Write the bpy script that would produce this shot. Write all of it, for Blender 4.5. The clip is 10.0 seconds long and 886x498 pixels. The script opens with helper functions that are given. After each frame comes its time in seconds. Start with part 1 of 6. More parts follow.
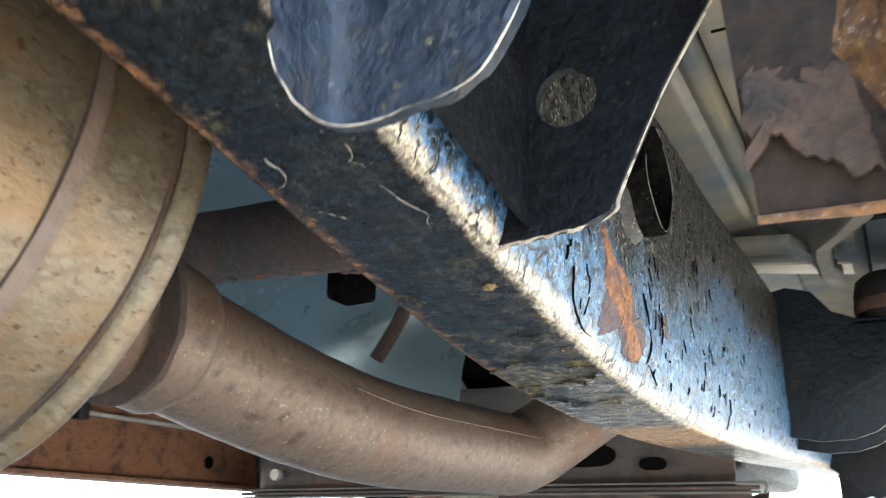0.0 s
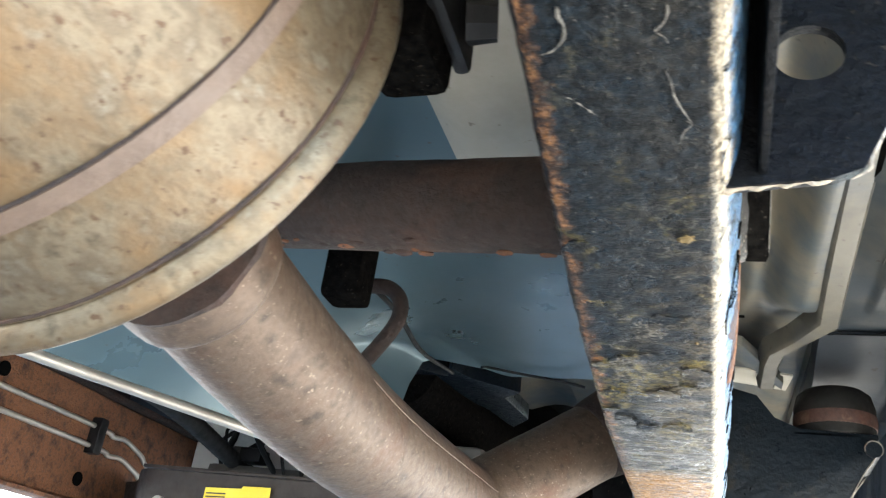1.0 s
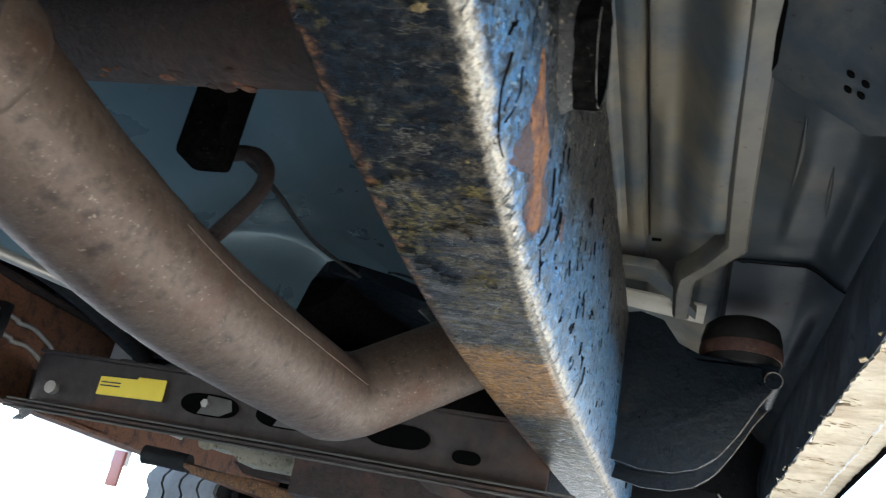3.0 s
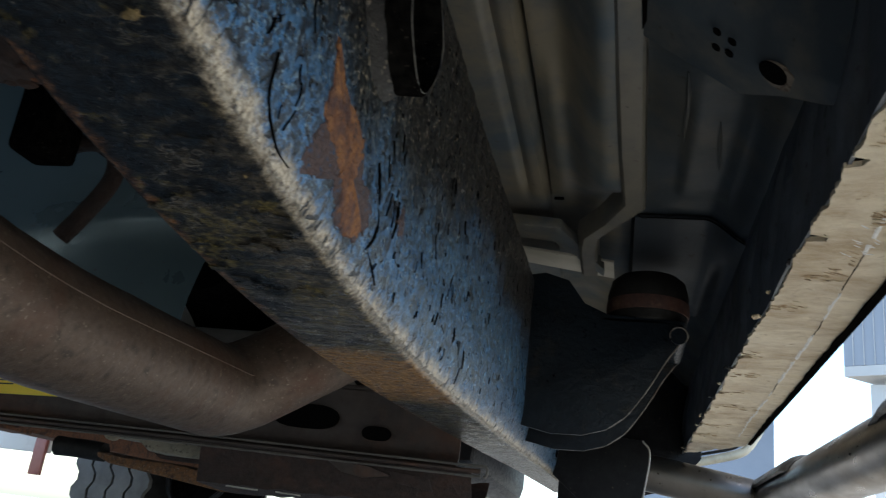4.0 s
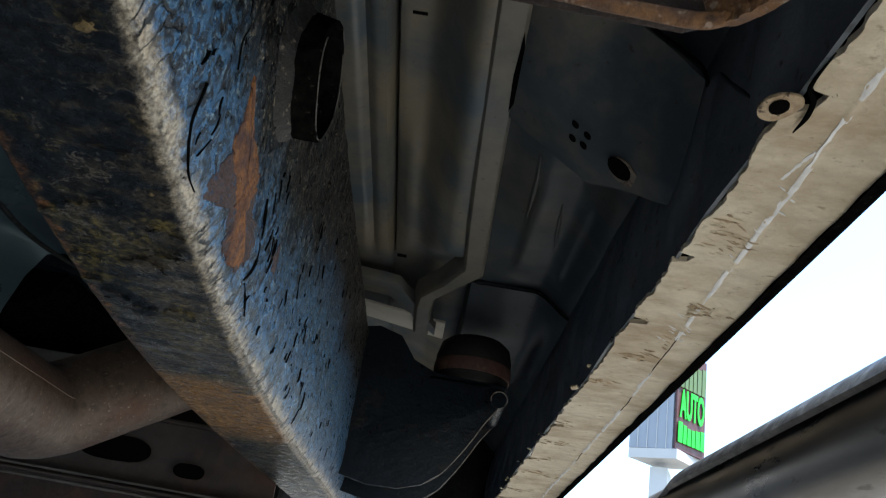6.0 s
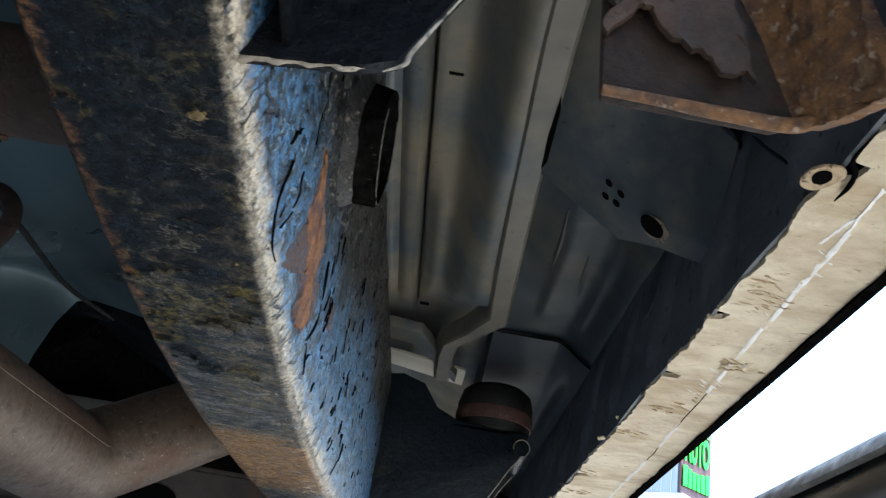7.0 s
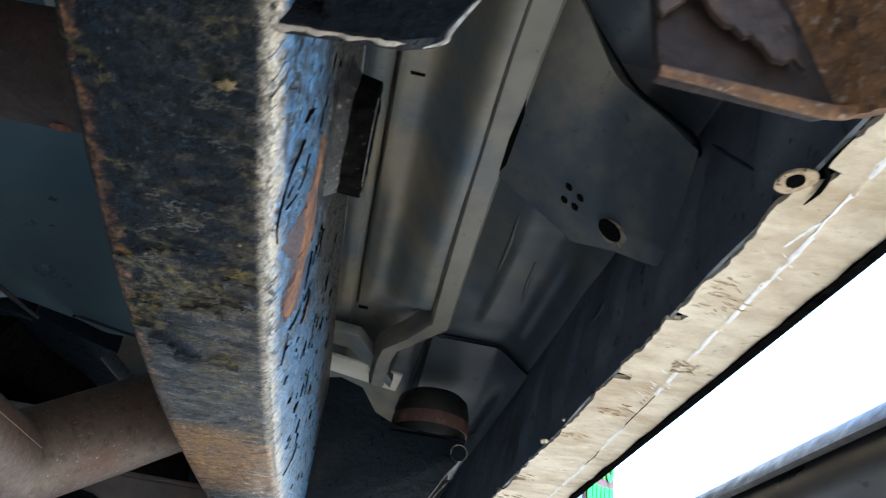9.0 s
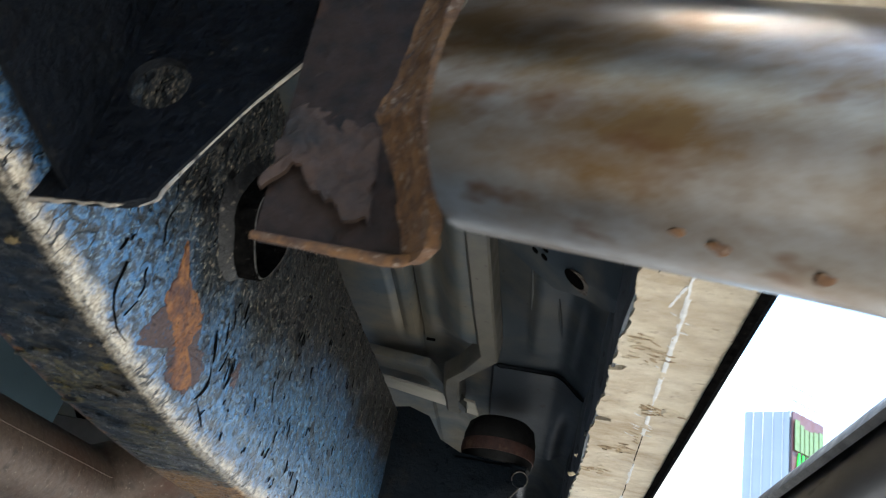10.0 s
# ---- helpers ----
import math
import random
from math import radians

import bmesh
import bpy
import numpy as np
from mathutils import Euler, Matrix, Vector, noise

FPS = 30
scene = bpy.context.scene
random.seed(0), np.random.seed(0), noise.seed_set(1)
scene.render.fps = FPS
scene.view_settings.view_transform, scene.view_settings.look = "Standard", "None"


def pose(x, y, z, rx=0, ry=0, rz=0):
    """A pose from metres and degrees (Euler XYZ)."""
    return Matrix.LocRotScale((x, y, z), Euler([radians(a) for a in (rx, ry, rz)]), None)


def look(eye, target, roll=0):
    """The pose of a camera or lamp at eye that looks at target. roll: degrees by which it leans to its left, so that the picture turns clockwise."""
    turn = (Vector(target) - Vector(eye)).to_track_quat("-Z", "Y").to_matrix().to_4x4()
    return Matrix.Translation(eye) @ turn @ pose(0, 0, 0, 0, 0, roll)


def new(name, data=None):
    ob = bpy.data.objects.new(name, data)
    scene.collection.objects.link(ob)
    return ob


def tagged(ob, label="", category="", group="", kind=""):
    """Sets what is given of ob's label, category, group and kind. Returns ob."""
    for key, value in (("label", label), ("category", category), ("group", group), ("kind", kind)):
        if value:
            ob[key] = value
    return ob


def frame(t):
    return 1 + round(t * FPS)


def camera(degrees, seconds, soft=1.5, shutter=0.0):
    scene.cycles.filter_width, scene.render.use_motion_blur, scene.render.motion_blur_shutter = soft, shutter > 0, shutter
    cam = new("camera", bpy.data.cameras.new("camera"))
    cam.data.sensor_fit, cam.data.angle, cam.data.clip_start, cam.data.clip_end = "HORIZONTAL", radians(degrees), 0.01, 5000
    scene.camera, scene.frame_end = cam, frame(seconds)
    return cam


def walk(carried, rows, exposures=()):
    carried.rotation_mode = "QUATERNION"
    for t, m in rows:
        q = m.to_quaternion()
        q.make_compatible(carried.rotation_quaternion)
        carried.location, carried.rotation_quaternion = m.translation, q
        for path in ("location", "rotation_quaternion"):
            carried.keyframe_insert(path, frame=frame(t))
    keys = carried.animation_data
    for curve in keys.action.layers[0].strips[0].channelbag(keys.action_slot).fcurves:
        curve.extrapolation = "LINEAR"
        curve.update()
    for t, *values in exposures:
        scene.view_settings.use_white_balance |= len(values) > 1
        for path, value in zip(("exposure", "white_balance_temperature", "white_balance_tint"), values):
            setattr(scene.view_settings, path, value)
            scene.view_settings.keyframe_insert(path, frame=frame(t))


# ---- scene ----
cam = camera(54.6, 10.0, soft=1.15, shutter=0.3)
METRES, EYE, TILT, LEAN, TURN = 0.8, 0.30, 18.5, -0.3, 27.6
ROWS = [
    (0.0, 0.0, 0.0, 0.0, 0.0, 0.0, -0.0),
    (0.5, -0.0591, 0.0576, -0.0481, -7.06, 3.84, -4.77),
    (1.0, -0.1185, 0.0576, -0.0774, -9.35, 6.88, -10.66),
    (1.5, -0.1696, 0.0408, -0.1102, -10.66, 8.7, -12.55),
    (2.0, -0.1623, 0.0398, -0.1422, -11.6, 9.89, -14.78),
    (2.5, -0.0733, 0.067, -0.1377, -10.53, 7.01, -15.96),
    (4.0, 0.0587, 0.1119, -0.0688, -14.22, 1.08, -11.49),
    (4.5, 0.0812, 0.1212, -0.0722, -20.38, 2.14, -13.55),
    (5.0, 0.0496, 0.1042, -0.075, -24.37, 3.83, -16.57),
    (5.5, 0.0346, 0.1029, -0.0797, -26.97, 6.01, -17.58),
    (7.0, -0.0061, 0.0934, -0.0795, -26.9, 10.53, -18.03),
    (7.5, -0.0239, 0.1541, -0.0891, -27.29, 10.76, -16.89),
    (8.0, -0.0422, 0.1651, -0.0884, -29.13, 11.38, -17.34),
    (8.5, -0.0367, 0.1557, -0.0966, -32.59, 12.61, -17.48),
    (9.0, -0.0327, 0.1122, -0.1005, -33.19, 13.3, -18.21),
    (9.5, 0.0174, 0.0459, -0.0678, -25.64, 11.13, -18.97),
    (10.0, 0.0774, -0.0108, -0.0195, -19.91, 9.49, -18.25),
]
EXPOSURES = [(0.0, 4.35, 6450, 5), (0.5, 4.35, 6350, 5), (1.0, 4.9, 6350, 5), (1.5, 5.1, 6350, 5), (2.0, 5.0, 6250, 5), (2.5, 4.7, 5900, 5), (2.8, 4.1, 5900, 5), (3.7, 2.1, 6100, 5), (5.0, 1.8, 6250, 5), (5.7, 1.9, 6200, 5), (6.8, 2.75, 5900, 5), (7.5, 3.55, 5900, 5), (8.0, 4.0, 5700, 5), (8.5, 4.0, 5600, 5), (9.0, 3.35, 5700, 5), (9.5, 2.9, 5900, 5), (10.0, 2.95, 6000, 5)]
walk(cam, [(t, pose(0, 0, EYE, TILT, LEAN, TURN) @ pose(METRES * x, METRES * y, METRES * z, 90 + pitch, roll, yaw)) for t, x, y, z, yaw, pitch, roll in ROWS], EXPOSURES)

# ---- daylight ----
SUN_EL, SUN_AZ = radians(68), radians(118)   # azimuth clockwise from +y
world = bpy.data.worlds.new("sky")
scene.world = world
world.use_nodes = True
wn = world.node_tree.nodes
sky = wn.new("ShaderNodeTexSky")
sky.sky_type = "NISHITA"
sky.sun_disc = False
sky.dust_density, sky.air_density, sky.ozone_density = 1.6, 1.2, 3.0
sky.sun_elevation, sky.sun_rotation = SUN_EL, SUN_AZ
wn["Background"].inputs["Strength"].default_value = 0.15
world.node_tree.links.new(sky.outputs[0], wn["Background"].inputs["Color"])
sun_data = bpy.data.lights.new("sun", "SUN")
sun_data.energy, sun_data.angle, sun_data.color = 4.0, radians(0.5), (1.0, 0.95, 0.87)
sun = new("sun", sun_data)
sun_way = Vector((math.sin(SUN_AZ) * math.cos(SUN_EL), math.cos(SUN_AZ) * math.cos(SUN_EL), math.sin(SUN_EL)))
sun.matrix_world = look((0, 0, 0), -sun_way)
sun.location = sun_way * 30


# ---- materials ----
def material(name, colours, scale=20.0, rough=0.6, rough_var=0.15, metal=0.0, bump=0.3, bump_scale=120.0, bump_dist=0.001,
             stain=None, stain_scale=6.0, stain_at=(0.55, 0.7), stretch=(1, 1, 1), speck=None, speck_scale=200.0, speck_at=(0.68, 0.74), spec=0.5, coat=0.0):
    """Colours mixed by a fine noise, larger stains, fine specks and relief."""
    m = bpy.data.materials.new(name)
    m.use_nodes = True
    nt = m.node_tree
    N, L = nt.nodes, nt.links
    b = N["Principled BSDF"]
    co = N.new("ShaderNodeTexCoord")
    mp = N.new("ShaderNodeMapping")
    mp.inputs["Scale"].default_value = stretch
    L.new(co.outputs["Object"], mp.inputs["Vector"])

    def fbm(sc, detail=6.0, rough_=0.6, vec=mp):
        n = N.new("ShaderNodeTexNoise")
        n.inputs["Scale"].default_value, n.inputs["Detail"].default_value, n.inputs["Roughness"].default_value = sc, detail, rough_
        L.new(vec.outputs[0], n.inputs["Vector"])
        return n.outputs["Fac"]

    def steps(fac, lo, hi, a=(0, 0, 0, 1), c=(1, 1, 1, 1)):
        r = N.new("ShaderNodeValToRGB")
        r.color_ramp.elements[0].position, r.color_ramp.elements[1].position = lo, hi
        r.color_ramp.elements[0].color, r.color_ramp.elements[1].color = a, c
        L.new(fac, r.inputs["Fac"])
        return r

    def mix(fac, a, c):
        x = N.new("ShaderNodeMix")
        x.data_type = "RGBA"
        L.new(fac, x.inputs[0])
        for socket, v in ((x.inputs[6], a), (x.inputs[7], c)):
            if isinstance(v, tuple):
                socket.default_value = (*v, 1)
            else:
                L.new(v, socket)
        return x.outputs[2]

    r = steps(fbm(scale), 0.3, 0.7)
    els = r.color_ramp.elements
    for k, c in enumerate(colours):
        at = 0.3 + 0.4 * k / max(1, len(colours) - 1)
        e = els[0] if k == 0 else els[-1] if k == len(colours) - 1 else els.new(at)
        e.position, e.color = at, (*c, 1)
    colour = r.outputs["Color"]
    if stain:
        st = steps(fbm(stain_scale, 8.0, 0.65), *stain_at)
        colour = mix(st.outputs["Color"], colour, stain)
    if speck:
        sp = steps(fbm(speck_scale, 3.0, 0.5), *speck_at)
        colour = mix(sp.outputs["Color"], colour, speck)
    height = fbm(bump_scale, 8.0, 0.65)
    L.new(colour, b.inputs["Base Color"])
    rr = N.new("ShaderNodeMapRange")
    rr.inputs["To Min"].default_value, rr.inputs["To Max"].default_value = max(0.02, rough - rough_var), min(1, rough + rough_var)
    rr.inputs["From Min"].default_value, rr.inputs["From Max"].default_value = 0.3, 0.7
    L.new(fbm(scale * 2.3), rr.inputs["Value"])
    L.new(rr.outputs[0], b.inputs["Roughness"])
    b.inputs["Metallic"].default_value = metal
    b.inputs["Specular IOR Level"].default_value = spec
    b.inputs["Coat Weight"].default_value = coat
    if bump:
        bp = N.new("ShaderNodeBump")
        bp.inputs["Strength"].default_value, bp.inputs["Distance"].default_value = bump, bump_dist
        L.new(height, bp.inputs["Height"])
        L.new(bp.outputs[0], b.inputs["Normal"])
    return m


def rail_coat():
    """Cracked black undercoating: ochre-stained below, a crest pale with dust and painted sheen, sky sheen painted blue
    on the outer face, gritty towards the top.

    The attribute girth is the way round the section from the flat underside, in metres."""
    m = bpy.data.materials.new("cracked_rail_undercoating")
    m.use_nodes = True
    N, L = m.node_tree.nodes, m.node_tree.links
    b = N["Principled BSDF"]
    co = N.new("ShaderNodeTexCoord")
    girth = N.new("ShaderNodeAttribute")
    girth.attribute_name = "girth"

    def link(v, socket):
        if isinstance(v, (int, float)):
            socket.default_value = v
        elif isinstance(v, tuple):
            socket.default_value = (*v, 1)
        else:
            L.new(v, socket)

    def calc(op, x, y=0.0, z=0.0):
        n = N.new("ShaderNodeMath")
        n.operation = op
        for v, s in zip((x, y, z), n.inputs):
            link(v, s)
        return n.outputs[0]

    def fbm(sc, stretch=(1, 1, 1), detail=6.0, rough=0.6):
        mp = N.new("ShaderNodeMapping")
        mp.inputs["Scale"].default_value = stretch
        L.new(co.outputs["Object"], mp.inputs["Vector"])
        n = N.new("ShaderNodeTexNoise")
        n.inputs["Scale"].default_value, n.inputs["Detail"].default_value, n.inputs["Roughness"].default_value = sc, detail, rough
        L.new(mp.outputs[0], n.inputs["Vector"])
        return n.outputs["Fac"]

    def ramp(v, lo, hi, a=0.0, c=1.0):
        n = N.new("ShaderNodeMapRange")
        n.interpolation_type = "SMOOTHSTEP"
        for s, x in zip(n.inputs, (v, lo, hi, a, c)):
            link(x, s)
        return n.outputs[0]

    def mix(f, x, y, how="MIX"):
        n = N.new("ShaderNodeMix")
        n.data_type, n.blend_type = "RGBA", how
        link(f, n.inputs[0])
        link(x, n.inputs[6])
        link(y, n.inputs[7])
        return n.outputs[2]

    fine, grain, mid, big = fbm(620, detail=3.0, rough=0.62), fbm(270, detail=6.0, rough=0.74), fbm(150, detail=7.0, rough=0.66), fbm(26)
    way = N.new("ShaderNodeSeparateXYZ")
    L.new(co.outputs["Object"], way.inputs[0])
    along = way.outputs[1]
    furrow = fbm(115, (0.34, 1.5, 0.6), 5.0, 0.6)
    wrinkle = fbm(80, (0.65, 1.35, 0.8), 8.0, 0.66)
    peel = fbm(62, (0.8, 1.2, 0.9), 7.0, 0.6)
    rag = calc("ADD", calc("MULTIPLY_ADD", grain, 0.006, -0.0030), calc("MULTIPLY_ADD", mid, 0.005, -0.0025))
    g = calc("ADD", girth.outputs["Fac"], rag)
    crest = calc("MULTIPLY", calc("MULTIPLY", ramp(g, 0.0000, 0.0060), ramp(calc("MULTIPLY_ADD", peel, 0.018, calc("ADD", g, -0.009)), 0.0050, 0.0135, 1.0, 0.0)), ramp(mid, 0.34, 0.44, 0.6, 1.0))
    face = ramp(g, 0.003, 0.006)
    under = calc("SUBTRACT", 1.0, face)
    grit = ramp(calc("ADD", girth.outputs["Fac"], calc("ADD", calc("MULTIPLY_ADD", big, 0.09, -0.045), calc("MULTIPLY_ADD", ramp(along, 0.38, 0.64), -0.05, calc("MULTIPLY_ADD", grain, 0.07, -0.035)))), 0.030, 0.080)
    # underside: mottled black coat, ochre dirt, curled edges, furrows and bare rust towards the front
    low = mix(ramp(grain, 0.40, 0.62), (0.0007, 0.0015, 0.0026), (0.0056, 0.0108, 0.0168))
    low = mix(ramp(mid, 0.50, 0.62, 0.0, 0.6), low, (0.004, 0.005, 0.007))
    ahead = ramp(along, 0.27, 0.50)
    ochre = calc("MULTIPLY", ramp(calc("MULTIPLY_ADD", ahead, 0.13, fbm(50, (0.9, 1.1, 1), 6.0, 0.66)), 0.540, 0.65), calc("MULTIPLY", ramp(grain, 0.44, 0.60), ramp(along, 0.20, 0.36, 0.35, 1.0)))
    tan = calc("MULTIPLY", calc("MULTIPLY", ramp(calc("ADD", girth.outputs["Fac"], calc("MULTIPLY_ADD", big, 0.05, -0.025)), -0.038, -0.012), ramp(along, 0.22, 0.42, 0.12, 1.0)), calc("MULTIPLY", ramp(wrinkle, 0.44, 0.58), ramp(grain, 0.40, 0.56, 0.15, 0.85)))
    low = mix(tan, low, mix(ramp(fine, 0.4, 0.6), (0.052, 0.040, 0.023), (0.150, 0.116, 0.066)))
    low = mix(ochre, low, mix(ramp(fine, 0.4, 0.6), (0.050, 0.042, 0.015), (0.130, 0.102, 0.034)))
    ridged = calc("MULTIPLY", ramp(along, 0.37, 0.47), ramp(fbm(34, detail=4.0), 0.40, 0.54))
    low = mix(calc("MULTIPLY", ridged, ramp(furrow, 0.50, 0.62)), low, (0.060, 0.064, 0.066))
    curl = calc("MULTIPLY", calc("MULTIPLY", ramp(peel, 0.516, 0.525), ramp(peel, 0.529, 0.540, 1.0, 0.0)), calc("MULTIPLY", ramp(fbm(30, detail=3.0), 0.48, 0.54), ramp(along, 0.22, 0.34, 0.12, 1.0)))
    low = mix(curl, low, (0.140, 0.127, 0.104))
    low = mix(ramp(fine, 0.66, 0.72), low, (0.09, 0.085, 0.075))
    reach = calc("MULTIPLY", ramp(along, 0.485, 0.525), ramp(along, 0.60, 0.70, 1.0, 0.0))
    bare = calc("MULTIPLY", ramp(calc("MULTIPLY_ADD", reach, 0.24, fbm(30, (0.7, 1.2, 1), 6.0, 0.6)), 0.55, 0.62), reach)
    rim = ramp(calc("ADD", girth.outputs["Fac"], calc("MULTIPLY_ADD", mid, 0.018, -0.009)), -0.0455, -0.0405, 0.95, 0.0)
    low = mix(calc("MULTIPLY", rim, ramp(grain, 0.32, 0.52, 0.35, 1.0)), low, mix(ramp(grain, 0.42, 0.60), (0.038, 0.020, 0.013), (0.150, 0.074, 0.032)))
    rusted = bare
    low = mix(rusted, low, mix(ramp(grain, 0.38, 0.62), (0.085, 0.040, 0.013), (0.32, 0.168, 0.042)))
    # outer face: the sky's reflection on black coating is painted in as blue
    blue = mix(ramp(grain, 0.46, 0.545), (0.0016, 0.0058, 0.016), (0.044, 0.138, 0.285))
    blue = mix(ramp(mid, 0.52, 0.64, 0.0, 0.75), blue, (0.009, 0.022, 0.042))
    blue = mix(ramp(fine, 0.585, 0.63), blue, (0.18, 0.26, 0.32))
    dirt = mix(ramp(grain, 0.45, 0.56), (0.0012, 0.0020, 0.0030), (0.018, 0.023, 0.028))
    dirt = mix(ramp(fine, 0.59, 0.63), dirt, (0.27, 0.225, 0.165))
    dirt = mix(ramp(grain, 0.57, 0.62), dirt, (0.105, 0.092, 0.070))
    out = mix(grit, blue, dirt)
    # crest: real dust, brightened in colour for the sheen along the edge
    dust_sheen = mix(ramp(fine, 0.34, 0.62), (0.20, 0.155, 0.105), (0.54, 0.455, 0.33))
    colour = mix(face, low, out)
    colour = mix(crest, colour, dust_sheen)
    # open cracks: upright and thin on the outer face, short and crosswise below
    warp = N.new("ShaderNodeVectorMath")
    warp.operation = "MULTIPLY_ADD"
    shake = N.new("ShaderNodeTexNoise")
    shake.inputs["Scale"].default_value, shake.inputs["Detail"].default_value = 90.0, 4.0
    L.new(co.outputs["Object"], shake.inputs["Vector"])
    warp.inputs[1].default_value = (0.014,) * 3
    L.new(shake.outputs["Color"], warp.inputs[0])
    L.new(co.outputs["Object"], warp.inputs[2])
    squash = N.new("ShaderNodeMapping")
    squash.inputs["Scale"].default_value = (0.6, 1.25, 0.40)
    L.new(warp.outputs[0], squash.inputs["Vector"])
    cells = N.new("ShaderNodeTexVoronoi")
    cells.feature = "DISTANCE_TO_EDGE"
    cells.inputs["Scale"].default_value = 95.0
    L.new(squash.outputs[0], cells.inputs["Vector"])
    split = calc("MULTIPLY", ramp(cells.outputs["Distance"], 0.022, 0.060, 1.0, 0.0), ramp(fbm(75, (0.8, 1.4, 0.7), 4.0, 0.6), 0.475, 0.53))
    pits = calc("MAXIMUM", calc("MULTIPLY", split, face), calc("MULTIPLY", calc("MULTIPLY", ramp(furrow, 0.36, 0.32, 0.0, 0.6), ridged), under))
    pits = calc("MAXIMUM", pits, calc("MULTIPLY", ramp(grain, 0.37, 0.33), 0.85))
    colour = mix(pits, colour, (0.003, 0.003, 0.004))
    L.new(colour, b.inputs["Base Color"])
    h = calc("MULTIPLY_ADD", grain, 0.34, calc("MULTIPLY_ADD", fine, 0.10, calc("MULTIPLY", mid, calc("MULTIPLY_ADD", under, 0.28, 0.30))))
    h = calc("ADD", h, calc("MULTIPLY", calc("MULTIPLY", wrinkle, 0.80), under))
    h = calc("ADD", h, calc("MULTIPLY", calc("MULTIPLY", furrow, 0.95), calc("MULTIPLY", ridged, under)))
    h = calc("MULTIPLY_ADD", pits, -0.40, h)
    h = calc("ADD", h, calc("MULTIPLY", calc("MULTIPLY", ramp(peel, 0.515, 0.530), -0.22), under))
    bp = N.new("ShaderNodeBump")
    bp.inputs["Strength"].default_value, bp.inputs["Distance"].default_value = 1.0, 0.0034
    L.new(h, bp.inputs["Height"])
    L.new(bp.outputs[0], b.inputs["Normal"])
    L.new(ramp(mid, 0.3, 0.7, 0.22, 0.42), b.inputs["Roughness"])
    L.new(calc("MULTIPLY_ADD", calc("MULTIPLY", face, calc("SUBTRACT", 1.0, grit)), 0.52, 0.10), b.inputs["Specular IOR Level"])
    L.new(calc("MULTIPLY", ramp(girth.outputs["Fac"], 0.006, 0.012), ramp(girth.outputs["Fac"], 0.02, 0.055, 0.32, 0.0)), b.inputs["Coat Weight"])
    b.inputs["Coat Roughness"].default_value = 0.34
    return m


M = {}
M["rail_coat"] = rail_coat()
M["gritty"] = material("gritty_black_coating", [(0.003, 0.003, 0.004), (0.024, 0.023, 0.022), (0.008, 0.008, 0.009)], 160, 0.5, 0.15, bump=1.0, bump_scale=220, bump_dist=0.002, spec=0.3, speck=(0.13, 0.11, 0.085), speck_scale=300, speck_at=(0.62, 0.69))
M["soot"] = material("sooty_black_coating", [(0.0012, 0.0012, 0.0014), (0.008, 0.0075, 0.007)], 220, 0.7, 0.1, bump=0.7, bump_scale=160, bump_dist=0.0015, spec=0.0, speck=(0.03, 0.026, 0.022), speck_scale=420, speck_at=(0.66, 0.72))
M["crust"] = material("pale_dusty_crust", [(0.16, 0.13, 0.10), (0.42, 0.36, 0.28)], 160, 0.7, 0.12, bump=1.0, bump_scale=240, bump_dist=0.002, speck=(0.05, 0.04, 0.035), speck_scale=200, speck_at=(0.58, 0.66))
M["dull_crust"] = material("dull_grey_crust", [(0.045, 0.043, 0.040), (0.14, 0.13, 0.115)], 260, 0.7, 0.12, bump=1.0, bump_scale=300, bump_dist=0.002, speck=(0.02, 0.019, 0.018), speck_scale=300, speck_at=(0.56, 0.64))
M["void"] = material("unlit_opening", [(0.003, 0.003, 0.003), (0.004, 0.004, 0.004)], 30, 0.9, 0.05, bump=0, spec=0.0)
M["flange_rust"] = material("scaly_orange_rust", [(0.050, 0.024, 0.013), (0.17, 0.080, 0.026), (0.085, 0.040, 0.018), (0.16, 0.100, 0.055)], 130, 0.8, 0.1, bump=1.0, bump_scale=230, bump_dist=0.003, stain=(0.035, 0.016, 0.011), stain_scale=60, stain_at=(0.54, 0.66), speck=(0.26, 0.19, 0.14), speck_scale=420, speck_at=(0.60, 0.70))
M["plate_rust"] = material("dark_flaking_rust", [(0.004, 0.003, 0.003), (0.022, 0.012, 0.008), (0.009, 0.006, 0.005)], 90, 0.8, 0.1, bump=1.0, bump_scale=190, bump_dist=0.002, stain=(0.07, 0.028, 0.012), stain_scale=22, stain_at=(0.56, 0.7), spec=0.3)
M["black_steel"] = material("black_painted_steel", [(0.0048, 0.0048, 0.0064), (0.0112, 0.0120, 0.0136)], 60, 0.55, 0.15, bump=0.8, bump_scale=150, bump_dist=0.0018,
                            stain=(0.0480, 0.0280, 0.0144), stain_scale=14, stain_at=(0.6, 0.75), speck=(0.0640, 0.0520, 0.0360), speck_scale=240, speck_at=(0.66, 0.73), spec=0.15)
M["bracket_black"] = material("lumpy_black_bracket_paint", [(0.0012, 0.0015, 0.0022), (0.0045, 0.0055, 0.0075), (0.002, 0.002, 0.003)], 120, 0.40, 0.12, bump=1.0, bump_scale=110, bump_dist=0.006, spec=0.08, stain=(0.008, 0.0065, 0.005), stain_scale=50, stain_at=(0.58, 0.70), speck=(0.03, 0.026, 0.02), speck_scale=420, speck_at=(0.66, 0.72))
